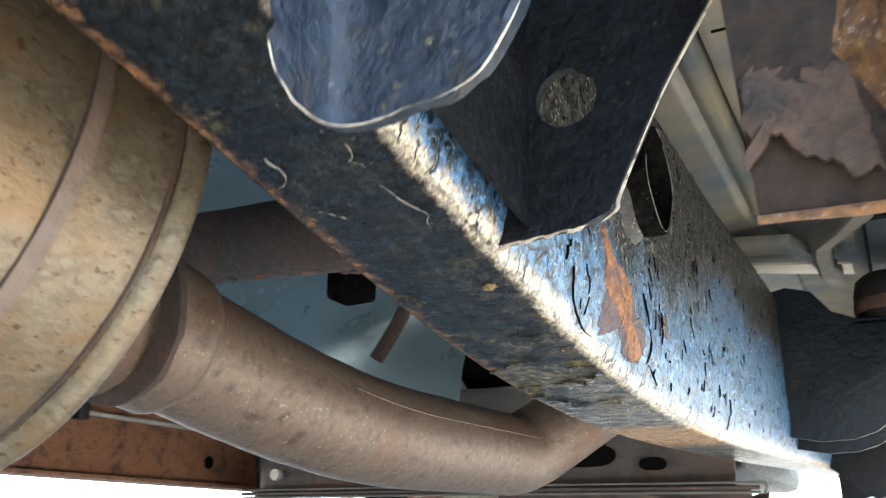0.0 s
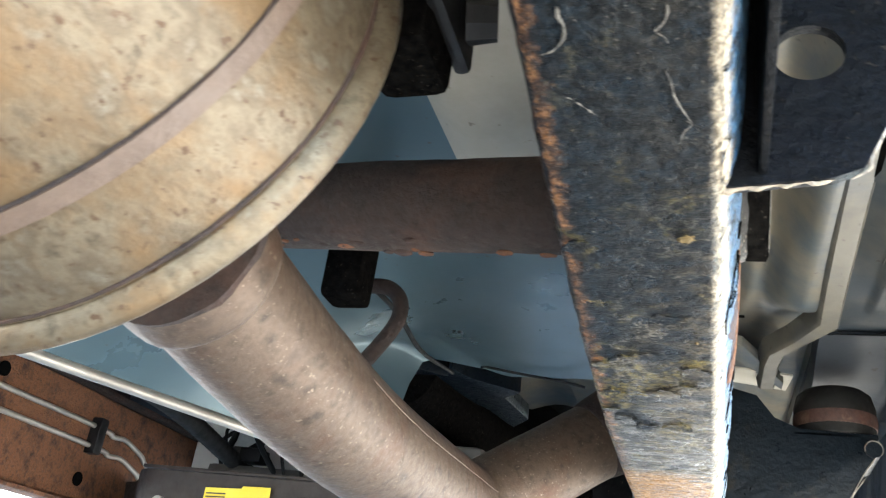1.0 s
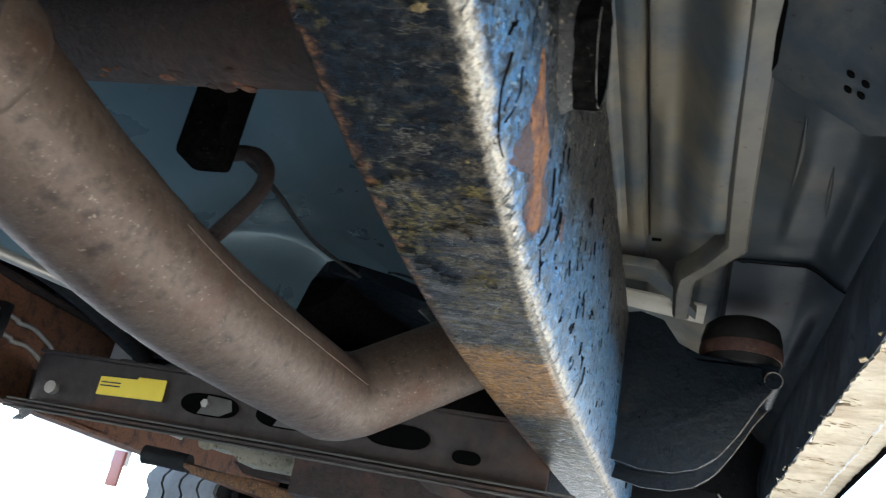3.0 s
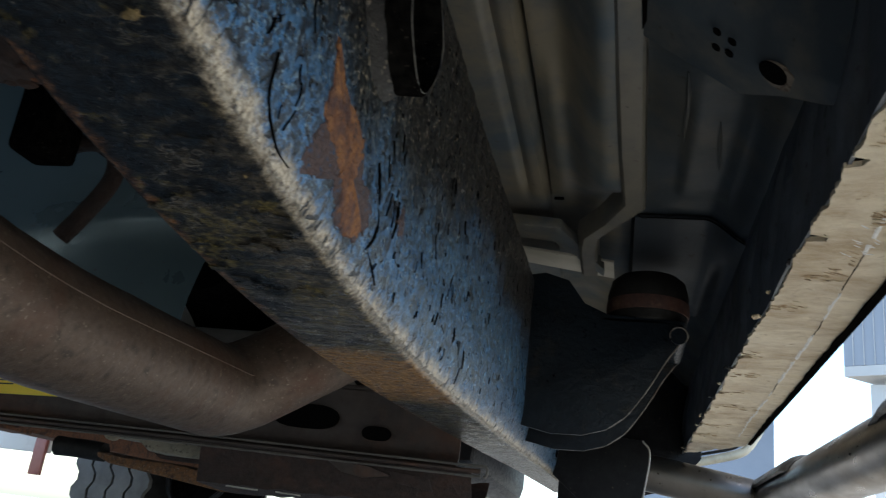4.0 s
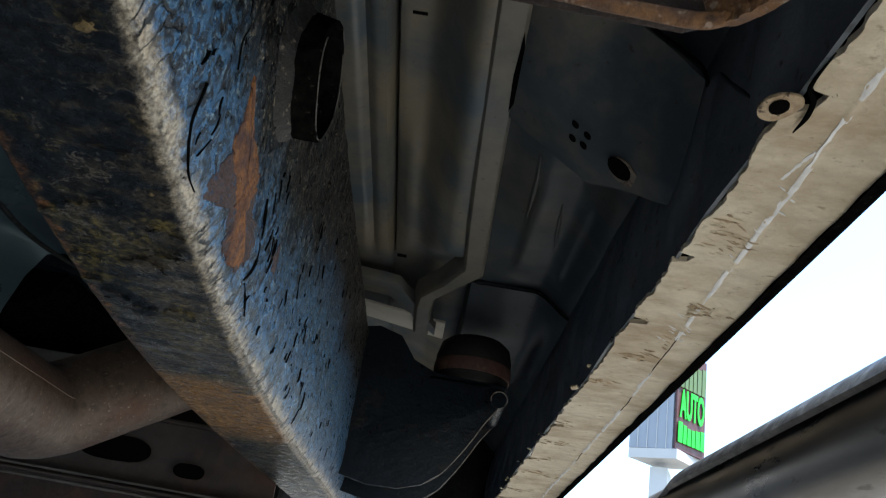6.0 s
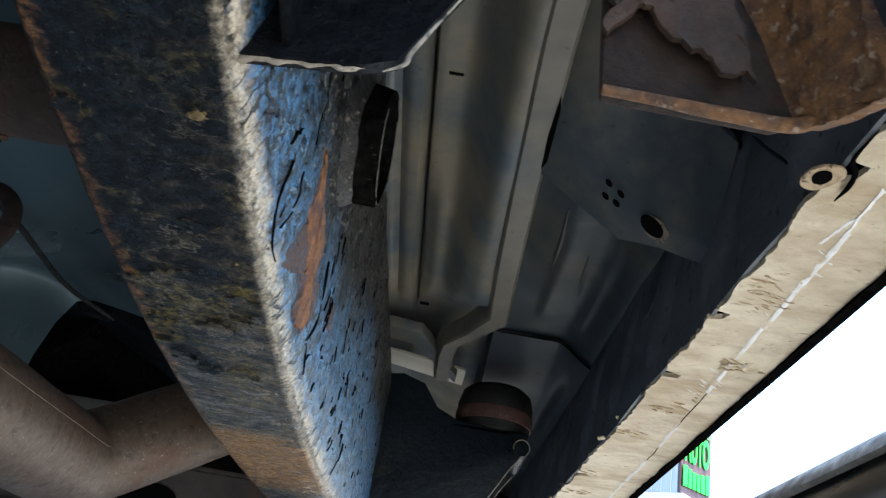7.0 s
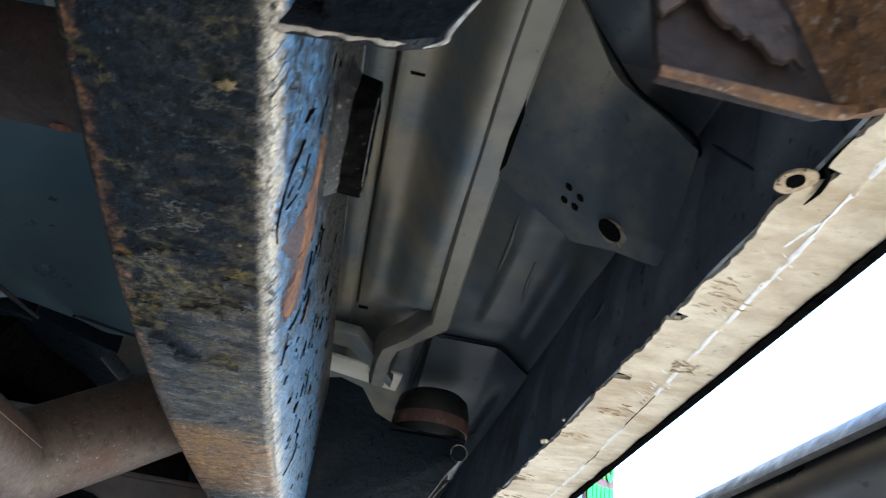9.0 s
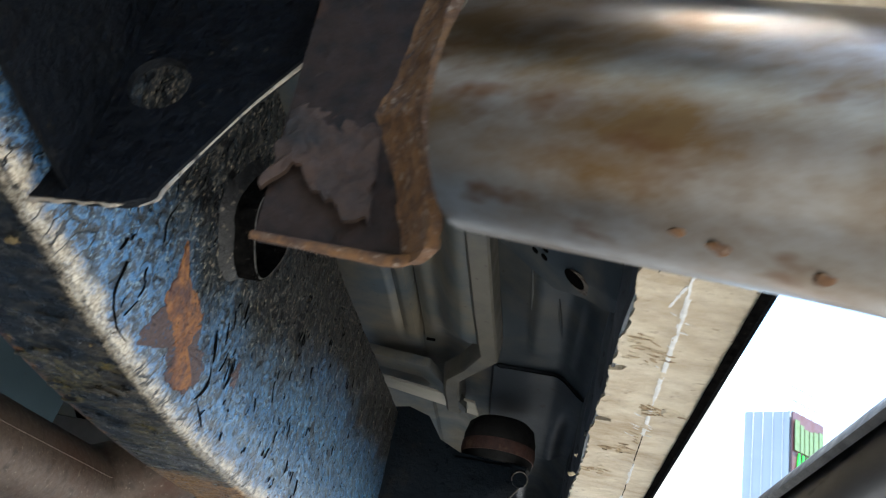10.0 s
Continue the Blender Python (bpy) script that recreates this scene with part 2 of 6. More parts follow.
M["rear_coat"] = material("lumpy_glossy_black_coating", [(0.0016, 0.0032, 0.0062), (0.0060, 0.0110, 0.0190), (0.0032, 0.0056, 0.0100)], 150, 0.34, 0.1, bump=0.9, bump_scale=120, bump_dist=0.0025, coat=0.06, spec=0.22, stain=(0.014, 0.012, 0.009), stain_scale=60, stain_at=(0.55, 0.68), speck=(0.05, 0.042, 0.03), speck_scale=380, speck_at=(0.66, 0.73))
M["ochre_dirt"] = material("ochre_dried_dirt", [(0.07, 0.048, 0.018), (0.16, 0.112, 0.042)], 180, 0.8, 0.1, bump=1.0, bump_scale=300, bump_dist=0.002, speck=(0.03, 0.022, 0.014), speck_scale=320, speck_at=(0.55, 0.64))
M["patch_rust"] = material("bare_orange_rust", [(0.075, 0.030, 0.020), (0.26, 0.105, 0.030), (0.14, 0.055, 0.025), (0.20, 0.085, 0.030)], 150, 0.85, 0.1, bump=1.0, bump_scale=380, bump_dist=0.002, stain=(0.07, 0.032, 0.028), stain_scale=70, stain_at=(0.48, 0.62), speck=(0.03, 0.014, 0.009), speck_scale=600, speck_at=(0.62, 0.70))
M["rail_rust"] = material("crumbling_brown_rust", [(0.050, 0.025, 0.014), (0.150, 0.070, 0.028), (0.090, 0.042, 0.020), (0.19, 0.095, 0.042)], 260, 0.85, 0.1, bump=1.0, bump_scale=420, bump_dist=0.002, stain=(0.050, 0.026, 0.016), stain_scale=120, stain_at=(0.54, 0.66), speck=(0.03, 0.018, 0.012), speck_scale=240, speck_at=(0.60, 0.66))
M["patch_edge"] = material("purple_brown_rust_scale", [(0.030, 0.020, 0.022), (0.075, 0.042, 0.036), (0.045, 0.028, 0.027)], 260, 0.75, 0.1, bump=1.0, bump_scale=420, bump_dist=0.002, speck=(0.02, 0.05, 0.10), speck_scale=500, speck_at=(0.58, 0.66))
M["rust"] = material("orange_rust", [(0.060, 0.028, 0.018), (0.168, 0.068, 0.028), (0.104, 0.044, 0.024)], 130, 0.85, 0.1, bump=1.0, bump_scale=320, bump_dist=0.002, stain=(0.040, 0.018, 0.011), stain_scale=40, stain_at=(0.5, 0.65))
M["dark_rust"] = material("dark_brown_rust", [(0.010, 0.006, 0.005), (0.028, 0.014, 0.010)], 90, 0.8, 0.1, bump=1.0, bump_scale=220, bump_dist=0.0022, stain=(0.055, 0.023, 0.013), stain_scale=18, stain_at=(0.52, 0.7))
M["muffler"] = material("tan_rusty_sheet", [(0.052, 0.038, 0.024), (0.124, 0.100, 0.068), (0.082, 0.062, 0.040), (0.142, 0.125, 0.096)], 110, 0.42, 0.14, metal=0.5, bump=0.4, bump_scale=420, bump_dist=0.0008,
                        stain=(0.125, 0.080, 0.040), stain_scale=30, stain_at=(0.48, 0.64), speck=(0.060, 0.034, 0.018), speck_scale=330, speck_at=(0.60, 0.70), stretch=(1, 0.6, 1))
M["pipe"] = material("brown_exhaust_pipe", [(0.046, 0.032, 0.024), (0.108, 0.077, 0.056), (0.072, 0.050, 0.038)], 90, 0.54, 0.10, metal=0.4, bump=0.5, bump_scale=260, bump_dist=0.0008,
                     stain=(0.085, 0.044, 0.027), stain_scale=19, stain_at=(0.50, 0.68), speck=(0.19, 0.15, 0.11), speck_scale=420, speck_at=(0.63, 0.72))
M["floor_paint"] = material("grey_floor_primer", [(0.036, 0.054, 0.070), (0.058, 0.076, 0.090)], 8, 0.42, 0.08, bump=0.25, bump_scale=160, bump_dist=0.0006,
                            stain=(0.142, 0.124, 0.090), stain_scale=9, stain_at=(0.40, 0.60), speck=(0.045, 0.041, 0.034), speck_scale=120, speck_at=(0.68, 0.76), spec=0.45)
M["rib_primer"] = material("tan_rib_primer", [(0.072, 0.070, 0.062), (0.118, 0.108, 0.086), (0.095, 0.088, 0.072)], 14, 0.45, 0.1, bump=0.3, bump_scale=160, bump_dist=0.0006, stain=(0.060, 0.068, 0.074), stain_scale=8, stain_at=(0.55, 0.72), speck=(0.05, 0.042, 0.033), speck_scale=120, speck_at=(0.66, 0.74), spec=0.4)
# cream that carries bright light on the floor sheets in its base colour
M["cream_lit"] = material("cream_lit_floor", [(0.36, 0.34, 0.28), (0.46, 0.43, 0.36)], 9, 0.55, 0.1, bump=0.2, bump_scale=160, bump_dist=0.0006, stain=(0.30, 0.27, 0.21), stain_scale=7, stain_at=(0.5, 0.75), speck=(0.2, 0.17, 0.13), speck_scale=140, speck_at=(0.68, 0.76))
M["floor_rust"] = material("faint_floor_rust", [(0.10, 0.085, 0.07), (0.15, 0.12, 0.09)], 60, 0.7, bump=0.4, speck=(0.05, 0.03, 0.018), speck_scale=260, speck_at=(0.52, 0.60))
M["outer_pan"] = material("blue_grey_outer_floor", [(0.022, 0.030, 0.038), (0.040, 0.049, 0.057)], 9, 0.50, 0.10, bump=0.3, bump_scale=140, bump_dist=0.0007, stain=(0.066, 0.064, 0.056), stain_scale=13, stain_at=(0.46, 0.66), speck=(0.028, 0.024, 0.02), speck_scale=130, speck_at=(0.67, 0.75), spec=0.35)
M["wall_dark"] = material("dark_purple_grey_underseal", [(0.070, 0.082, 0.100), (0.130, 0.140, 0.156)], 12, 0.5, 0.1, bump=0.6, bump_scale=70, bump_dist=0.0015, stain=(0.055, 0.052, 0.052), stain_scale=16, stain_at=(0.5, 0.72), speck=(0.012, 0.012, 0.013), speck_scale=110, speck_at=(0.62, 0.72), spec=0.35)
M["floor_dark"] = material("dark_blue_grey_coating", [(0.016, 0.021, 0.028), (0.030, 0.037, 0.046)], 7, 0.52, 0.08, bump=0.4, bump_scale=90, bump_dist=0.001, stain=(0.0306, 0.0331, 0.0340), stain_scale=9, stain_at=(0.5, 0.75), speck=(0.0127, 0.0127, 0.0127), speck_scale=110, speck_at=(0.66, 0.74), spec=0.32)
M["shield"] = material("blue_grey_sheet_metal", [(0.072, 0.116, 0.138), (0.100, 0.150, 0.172)], 5, 0.32, 0.08, metal=0.4, bump=0.15, bump_scale=200, bump_dist=0.0005, stain=(0.095, 0.125, 0.135), stain_scale=8, stain_at=(0.5, 0.8), speck=(0.085, 0.081, 0.076), speck_scale=150, speck_at=(0.7, 0.76))
M["floor_plate"] = material("grey_plate", [(0.022, 0.031, 0.040), (0.040, 0.049, 0.057)], 9, 0.5, 0.08, bump=0.25, bump_scale=160, bump_dist=0.0006, stain=(0.092, 0.084, 0.068), stain_scale=11, stain_at=(0.44, 0.64), speck=(0.0229, 0.0173, 0.0115), speck_scale=120, speck_at=(0.68, 0.76), spec=0.3)
M["sill"] = material("tan_rocker_paint", [(0.56, 0.47, 0.33), (0.72, 0.63, 0.47), (0.64, 0.55, 0.40), (0.76, 0.68, 0.53)], 38, 0.5, 0.12, bump=1.0, bump_scale=75, bump_dist=0.0055, stretch=(0.8, 1.25, 1),
                     stain=(0.36, 0.25, 0.125), stain_scale=14, stain_at=(0.46, 0.70), speck=(0.38, 0.29, 0.18), speck_scale=190, speck_at=(0.64, 0.74))
M["scab"] = material("brown_wrinkled_sealer", [(0.22, 0.145, 0.08), (0.46, 0.35, 0.22), (0.32, 0.225, 0.13)], 120, 0.7, 0.1, bump=1.0, bump_scale=260, bump_dist=0.002, speck=(0.08, 0.05, 0.03), speck_scale=240, speck_at=(0.58, 0.66))
M["sealer"] = material("white_seam_sealer", [(0.62, 0.61, 0.59), (0.86, 0.86, 0.85)], 120, 0.7, bump=0.5, bump_scale=300)
M["trim"] = material("black_plastic_trim", [(0.006, 0.006, 0.007), (0.012, 0.012, 0.013)], 30, 0.45, bump=0.4, bump_scale=160, spec=0.25)
M["chrome"] = material("stained_steel_tube", [(0.170, 0.175, 0.176), (0.255, 0.264, 0.268), (0.21, 0.202, 0.180)], 20, 0.38, 0.10, metal=1.0, bump=0.3, bump_scale=150, bump_dist=0.0006,
                       stain=(0.120, 0.076, 0.036), stain_scale=15, stain_at=(0.37, 0.58), speck=(0.095, 0.05, 0.024), speck_scale=80, speck_at=(0.58, 0.72), stretch=(0.6, 0.9, 1.5))
M["step_dark"] = material("dull_dark_step_steel", [(0.075, 0.07, 0.065), (0.13, 0.12, 0.11)], 14, 0.36, 0.12, metal=0.8, bump=0.2, bump_scale=120, bump_dist=0.0006, stain=(0.14, 0.10, 0.06), stain_scale=9, stain_at=(0.55, 0.75), speck=(0.03, 0.025, 0.02), speck_scale=90, speck_at=(0.66, 0.72), stretch=(1, 0.3, 1))
M["rubber"] = material("black_rubber", [(0.006, 0.006, 0.006), (0.013, 0.0125, 0.012)], 40, 0.7, bump=0.3, bump_scale=200, spec=0.25)
M["mount_black"] = material("navy_black_glossy_paint", [(0.0022, 0.0038, 0.006), (0.006, 0.0095, 0.014), (0.0035, 0.006, 0.009)], 45, 0.36, 0.12, bump=0.8, bump_scale=120, bump_dist=0.0022, stain=(0.020, 0.017, 0.013), stain_scale=30, stain_at=(0.58, 0.72), speck=(0.03, 0.027, 0.022), speck_scale=260, speck_at=(0.70, 0.76), spec=0.16)
M["rust_ring"] = material("rusty_washer", [(0.030, 0.014, 0.011), (0.070, 0.030, 0.020)], 90, 0.75, bump=0.8, stain=(0.11, 0.065, 0.042), stain_scale=40, stain_at=(0.56, 0.68))
M["strap"] = material("dull_brown_strap", [(0.062, 0.040, 0.029), (0.095, 0.066, 0.049)], 90, 0.6, bump=0.5, bump_scale=240, bump_dist=0.0008, stain=(0.11, 0.08, 0.056), stain_scale=18, stain_at=(0.56, 0.72))
M["ground"] = material("asphalt_lot", [(0.124, 0.113, 0.098), (0.178, 0.163, 0.142), (0.147, 0.134, 0.117)], 1.5, 0.85, bump=0.5, bump_scale=40, bump_dist=0.004, stain=(0.095, 0.092, 0.088), stain_scale=0.5, stain_at=(0.52, 0.7), speck=(0.20, 0.19, 0.18), speck_scale=60, speck_at=(0.64, 0.7))
M["body_white"] = material("white_body_paint", [(0.72, 0.71, 0.68), (0.78, 0.77, 0.74)], 3, 0.35, bump=0.05, coat=0.5)
M["body_cream"] = material("cream_body_edge", [(0.52, 0.47, 0.36), (0.62, 0.57, 0.45)], 20, 0.5, bump=0.1, stain=(0.40, 0.34, 0.24), stain_scale=18, stain_at=(0.54, 0.7))
M["siding"] = material("grey_blue_siding", [(0.20, 0.225, 0.26), (0.23, 0.255, 0.29)], 0.8, 0.6, bump=0.1, bump_scale=6)
# the grey-blue siding again, darkened for the shop wall's shade
M["shaded_siding"] = material("shaded_blue_siding", [(0.080, 0.105, 0.145), (0.100, 0.125, 0.165)], 0.8, 0.6, bump=0.1, bump_scale=6)
M["white_trim"] = material("white_painted_trim", [(0.36, 0.36, 0.35), (0.42, 0.42, 0.41)], 1, 0.6, bump=0.05)
M["sign_red"] = material("dark_red_sign", [(0.045, 0.012, 0.011), (0.06, 0.016, 0.014)], 2, 0.5, bump=0)
M["sign_green"] = material("green_sign_letters", [(0.010, 0.36, 0.010), (0.016, 0.42, 0.014)], 3, 0.5, bump=0)
M["sign_olive"] = material("dim_olive_sign_letters", [(0.05, 0.085, 0.022), (0.07, 0.11, 0.03)], 3, 0.5, bump=0)
M["yellow"] = material("yellow_label", [(0.80, 0.60, 0.03), (0.85, 0.66, 0.05)], 30, 0.5, bump=0.1, bump_scale=300)
M["ink"] = material("black_ink", [(0.03, 0.03, 0.03), (0.04, 0.04, 0.04)], 30, 0.6, bump=0)
M["line_metal"] = material("grey_brake_line", [(0.36, 0.33, 0.29), (0.48, 0.45, 0.40)], 30, 0.45, metal=0.6, bump=0.2)
M["cast"] = material("dull_cast_aluminium", [(0.080, 0.075, 0.068), (0.120, 0.113, 0.100)], 25, 0.65, metal=0.3, bump=0.6, bump_scale=120)
M["cream_cast"] = material("dusty_cream_casting", [(0.16, 0.145, 0.10), (0.28, 0.25, 0.18), (0.21, 0.185, 0.13)], 60, 0.7, bump=0.8, bump_scale=110, bump_dist=0.002, speck=(0.06, 0.05, 0.035), speck_scale=160, speck_at=(0.60, 0.68))
# dusty rubber, made paler to stand for sunlight on the tread
M["tread"] = material("dusty_sunlit_tread", [(0.10, 0.098, 0.092), (0.16, 0.155, 0.145)], 30, 0.85, bump=0.4, bump_scale=140, spec=0.2)
M["marker_red"] = material("faded_red_reflector", [(0.30, 0.09, 0.07), (0.40, 0.14, 0.11)], 30, 0.4, bump=0.1)
M["xmember"] = material("grey_brown_crossmember", [(0.022, 0.016, 0.013), (0.040, 0.029, 0.023)], 40, 0.65, bump=0.5, bump_scale=150, stain=(0.080, 0.035, 0.018), stain_scale=8, stain_at=(0.54, 0.7))
M["edge_bare"] = material("bare_steel_edge", [(0.35, 0.33, 0.30), (0.5, 0.48, 0.44)], 60, 0.5, metal=0.5, bump=0.5)
M["dull_edge"] = material("dull_worn_edge", [(0.10, 0.09, 0.078), (0.26, 0.235, 0.20)], 220, 0.55, metal=0.3, bump=0.8, bump_scale=260, stain=(0.07, 0.04, 0.025), stain_scale=90, stain_at=(0.52, 0.64))
M["scale"] = material("lifting_rust_scale", [(0.009, 0.0078, 0.007), (0.028, 0.022, 0.019)], 140, 0.8, bump=0.9, bump_scale=160, bump_dist=0.002, stain=(0.06, 0.034, 0.022), stain_scale=30, stain_at=(0.5, 0.65), spec=0.3)


# ---- building helpers ----
def thing(name, label, category, group="", kind="", at=(0, 0, 0)):
    return tagged(_at(new(name), at), label, category, group, kind)


def _at(ob, at):
    ob.location = at
    return ob


def part(name, bm, mat, parent=None, label="", smooth=True):
    me = bpy.data.meshes.new(name)
    bmesh.ops.recalc_face_normals(bm, faces=bm.faces)
    for fc in bm.faces:
        fc.smooth = smooth
    bm.to_mesh(me)
    bm.free()
    me.materials.append(M[mat])
    if smooth:
        me.set_sharp_from_angle(angle=radians(40))
    ob = new(name, me)
    if parent:
        ob.parent = parent
        ob.matrix_parent_inverse = Matrix.Translation(-parent.location) if parent.parent is None else Matrix()
    if label:
        ob["label"] = label
    return ob


def sheet(fn, nu, nv, thick=None, way=None):
    """A grid of fn(u, v), u and v from 0 to 1; with thickness along way or the normals."""
    bm = bmesh.new()
    vs = [[bm.verts.new(fn(i / nu, j / nv)) for j in range(nv + 1)] for i in range(nu + 1)]
    for i in range(nu):
        for j in range(nv):
            bm.faces.new((vs[i][j], vs[i + 1][j], vs[i + 1][j + 1], vs[i][j + 1]))
    if thick:
        bm.normal_update()
        low = [[bm.verts.new(v.co + (Vector(way) if way else v.normal) * thick) for v in row] for row in vs]
        for i in range(nu):
            for j in range(nv):
                bm.faces.new((low[i][j], low[i][j + 1], low[i + 1][j + 1], low[i + 1][j]))
        ring = [(i, 0) for i in range(nu)] + [(nu, j) for j in range(nv)] + [(i, nv) for i in range(nu, 0, -1)] + [(0, j) for j in range(nv, 0, -1)]
        for a, b in zip(ring, ring[1:] + ring[:1]):
            bm.faces.new((vs[a[0]][a[1]], vs[b[0]][b[1]], low[b[0]][b[1]], low[a[0]][a[1]]))
    return bm


def spline(points, n):
    """Catmull-Rom through the points, n samples."""
    P = [Vector(p) for p in points]
    P = [2 * P[0] - P[1]] + P + [2 * P[-1] - P[-2]]
    out = []
    m = len(P) - 3
    for k in range(n + 1):
        s = k / n * m
        i = min(int(s), m - 1)
        u = s - i
        a, b, c, d = P[i:i + 4]
        out.append(0.5 * ((2 * b) + (c - a) * u + (2 * a - 5 * b + 4 * c - d) * u * u + (3 * b - a - 3 * c + d) * u ** 3))
    return out


def tube(points, radius, seg=24, n=40, closed=True, rough=0.0, oval=1.0, bm=None, smooth=True):
    """A pipe along a smooth line; radius may be a list taken along it. Slight unevenness by rough."""
    bm = bm or bmesh.new()
    c = spline(points, n) if smooth else [Vector(p) for p in points]
    n = len(c) - 1
    rings = []
    side = None
    for k, p in enumerate(c):
        d = (c[min(k + 1, n)] - c[max(k - 1, 0)]).normalized()
        if side is None:
            side = d.cross(Vector((0, 0, 1)) if abs(d.z) < 0.9 else Vector((1, 0, 0))).normalized()
        side = (side - d * side.dot(d)).normalized()
        up = side.cross(d)
        if isinstance(radius, (list, tuple)):
            s = k / n * (len(radius) - 1)
            i = min(int(s), len(radius) - 2)
            r = radius[i] + (radius[i + 1] - radius[i]) * (s - i)
        else:
            r = radius
        ring = []
        for j in range(seg):
            a = 2 * math.pi * j / seg
            q = p + (side * math.cos(a) + up * math.sin(a) * oval) * r
            if rough:
                q += (q - p).normalized() * rough * noise.noise(q * 60)
            ring.append(bm.verts.new(q))
        rings.append(ring)
    for a, b in zip(rings, rings[1:]):
        for j in range(seg):
            bm.faces.new((a[j], a[(j + 1) % seg], b[(j + 1) % seg], b[j]))
    if closed:
        bm.faces.new(rings[0][::-1])
        bm.faces.new(rings[-1])
    return bm


def slab(outline, way, bevel=0.0, seg=2):
    """A flat plate: an outline of points and its thickness vector, with worn edges."""
    bm = bmesh.new()
    a = [bm.verts.new(p) for p in outline]
    b = [bm.verts.new(Vector(p) + Vector(way)) for p in outline]
    bm.faces.new(a)
    bm.faces.new(b[::-1])
    n = len(a)
    for i in range(n):
        bm.faces.new((a[i], b[i], b[(i + 1) % n], a[(i + 1) % n]))
    if bevel:
        bmesh.ops.recalc_face_normals(bm, faces=bm.faces)
        sharp = [e for e in bm.edges if len(e.link_faces) == 2 and e.calc_face_angle(0) > 0.6]
        bmesh.ops.bevel(bm, geom=sharp, offset=bevel, segments=seg, affect="EDGES", profile=0.6)
    return bm


def box(x0, x1, y0, y1, z0, z1, bevel=0.0):
    return slab([(x0, y0, z0), (x1, y0, z0), (x1, y1, z0), (x0, y1, z0)], (0, 0, z1 - z0), bevel)


def wobble(bm, amount, freq):
    bm.normal_update()
    for v in bm.verts:
        v.co += v.normal * amount * noise.fractal(v.co * freq, 1.0, 2.0, 4)
    return bm


def bump_step(x, a, b):
    u = min(1, max(0, (x - a) / (b - a)))
    return u * u * (3 - 2 * u)


def lerp_table(table, s):
    for (a, fa), (b, fb) in zip(table, table[1:]):
        if s <= b:
            break
    u = min(1, max(-0.5, (s - a) / (b - a)))
    return fa + (fb - fa) * u

# ---- ground ----
def ground():
    bm = sheet(lambda u, v: ((u - 0.5) * 900, (v - 0.5) * 900, 0), 4, 4)
    tagged(part("ground", bm, "ground"), "sunlit worn grey asphalt lot under and around the vehicle", "ground", kind="structure")


ground()

# ---- near frame rail ----
RAIL_OUT, RAIL_IN, ROUND_X, ROUND_Z = -0.1005, -0.1595, 0.011, 0.045
RAIL_Z = [(-1.4, 0.62), (-0.3, 0.50), (0.1, 0.4175), (0.2, 0.395), (0.3, 0.374), (0.4, 0.363), (0.5, 0.360), (0.65, 0.363), (0.85, 0.371), (1.1, 0.382), (1.344, 0.394), (2.18, 0.428)]
RAIL_TOP = [(-1.4, 0.72), (0.1, 0.560), (0.35, 0.535), (0.6, 0.531), (0.9, 0.542), (2.2, 0.56)]


def smooth_table(table, s):
    return sum(lerp_table(table, s + d) * w for d, w in ((-0.06, 0.25), (0, 0.5), (0.06, 0.25)))


def drift(y):
    """The rail runs slightly outwards to the front."""
    return 0.006 * (y - 0.4)


def rail_section(y):
    """Points (x, z, girth) of the rail's outside from the inner top, round the bottom, to the outer top."""
    zb, zt = smooth_table(RAIL_Z, y), smooth_table(RAIL_TOP, y)
    a, b = ROUND_X, ROUND_Z
    pts = [(RAIL_IN, zt - (zt - zb) * k / 8, -0.06) for k in range(8)]
    pts += [(RAIL_IN, zb + 0.004, -0.045), (RAIL_IN + 0.001, zb + 0.001, -0.04)]
    x0, x1 = RAIL_IN + 0.003, RAIL_OUT - a
    pts += [(x0 + (x1 - x0) * k / 20, zb, (x1 - x0) * (k / 20 - 1)) for k in range(21)]
    way, last = 0.0, (x1, zb)
    for k in range(1, 33):
        q = math.pi / 2 * (k / 32) ** 1.15
        p = (RAIL_OUT - a + a * math.sin(q), zb + b - b * math.cos(q))
        way += math.hypot(p[0] - last[0], p[1] - last[1])
        last = p
        pts.append((*p, way))
    pts += [(RAIL_OUT, zb + b + (zt - zb - b) * k / 40, way + (zt - zb - b) * k / 40) for k in range(1, 41)]
    return [(x + drift(y), z, way) for x, z, way in pts]


RUNS = [
    [(-0.148, 0.173), (-0.148, 0.176), (-0.147, 0.179), (-0.148, 0.183), (-0.151, 0.186), (-0.154, 0.187)],
    [(-0.122, 0.174), (-0.122, 0.177), (-0.123, 0.18), (-0.125, 0.182), (-0.123, 0.184), (-0.122, 0.186)],
    [(-0.123, 0.194), (-0.122, 0.198), (-0.121, 0.203), (-0.119, 0.208), (-0.117, 0.213), (-0.119, 0.216), (-0.12, 0.22)],
    [(-0.15, 0.201), (-0.148, 0.202), (-0.146, 0.204), (-0.144, 0.206), (-0.142, 0.208)],
]


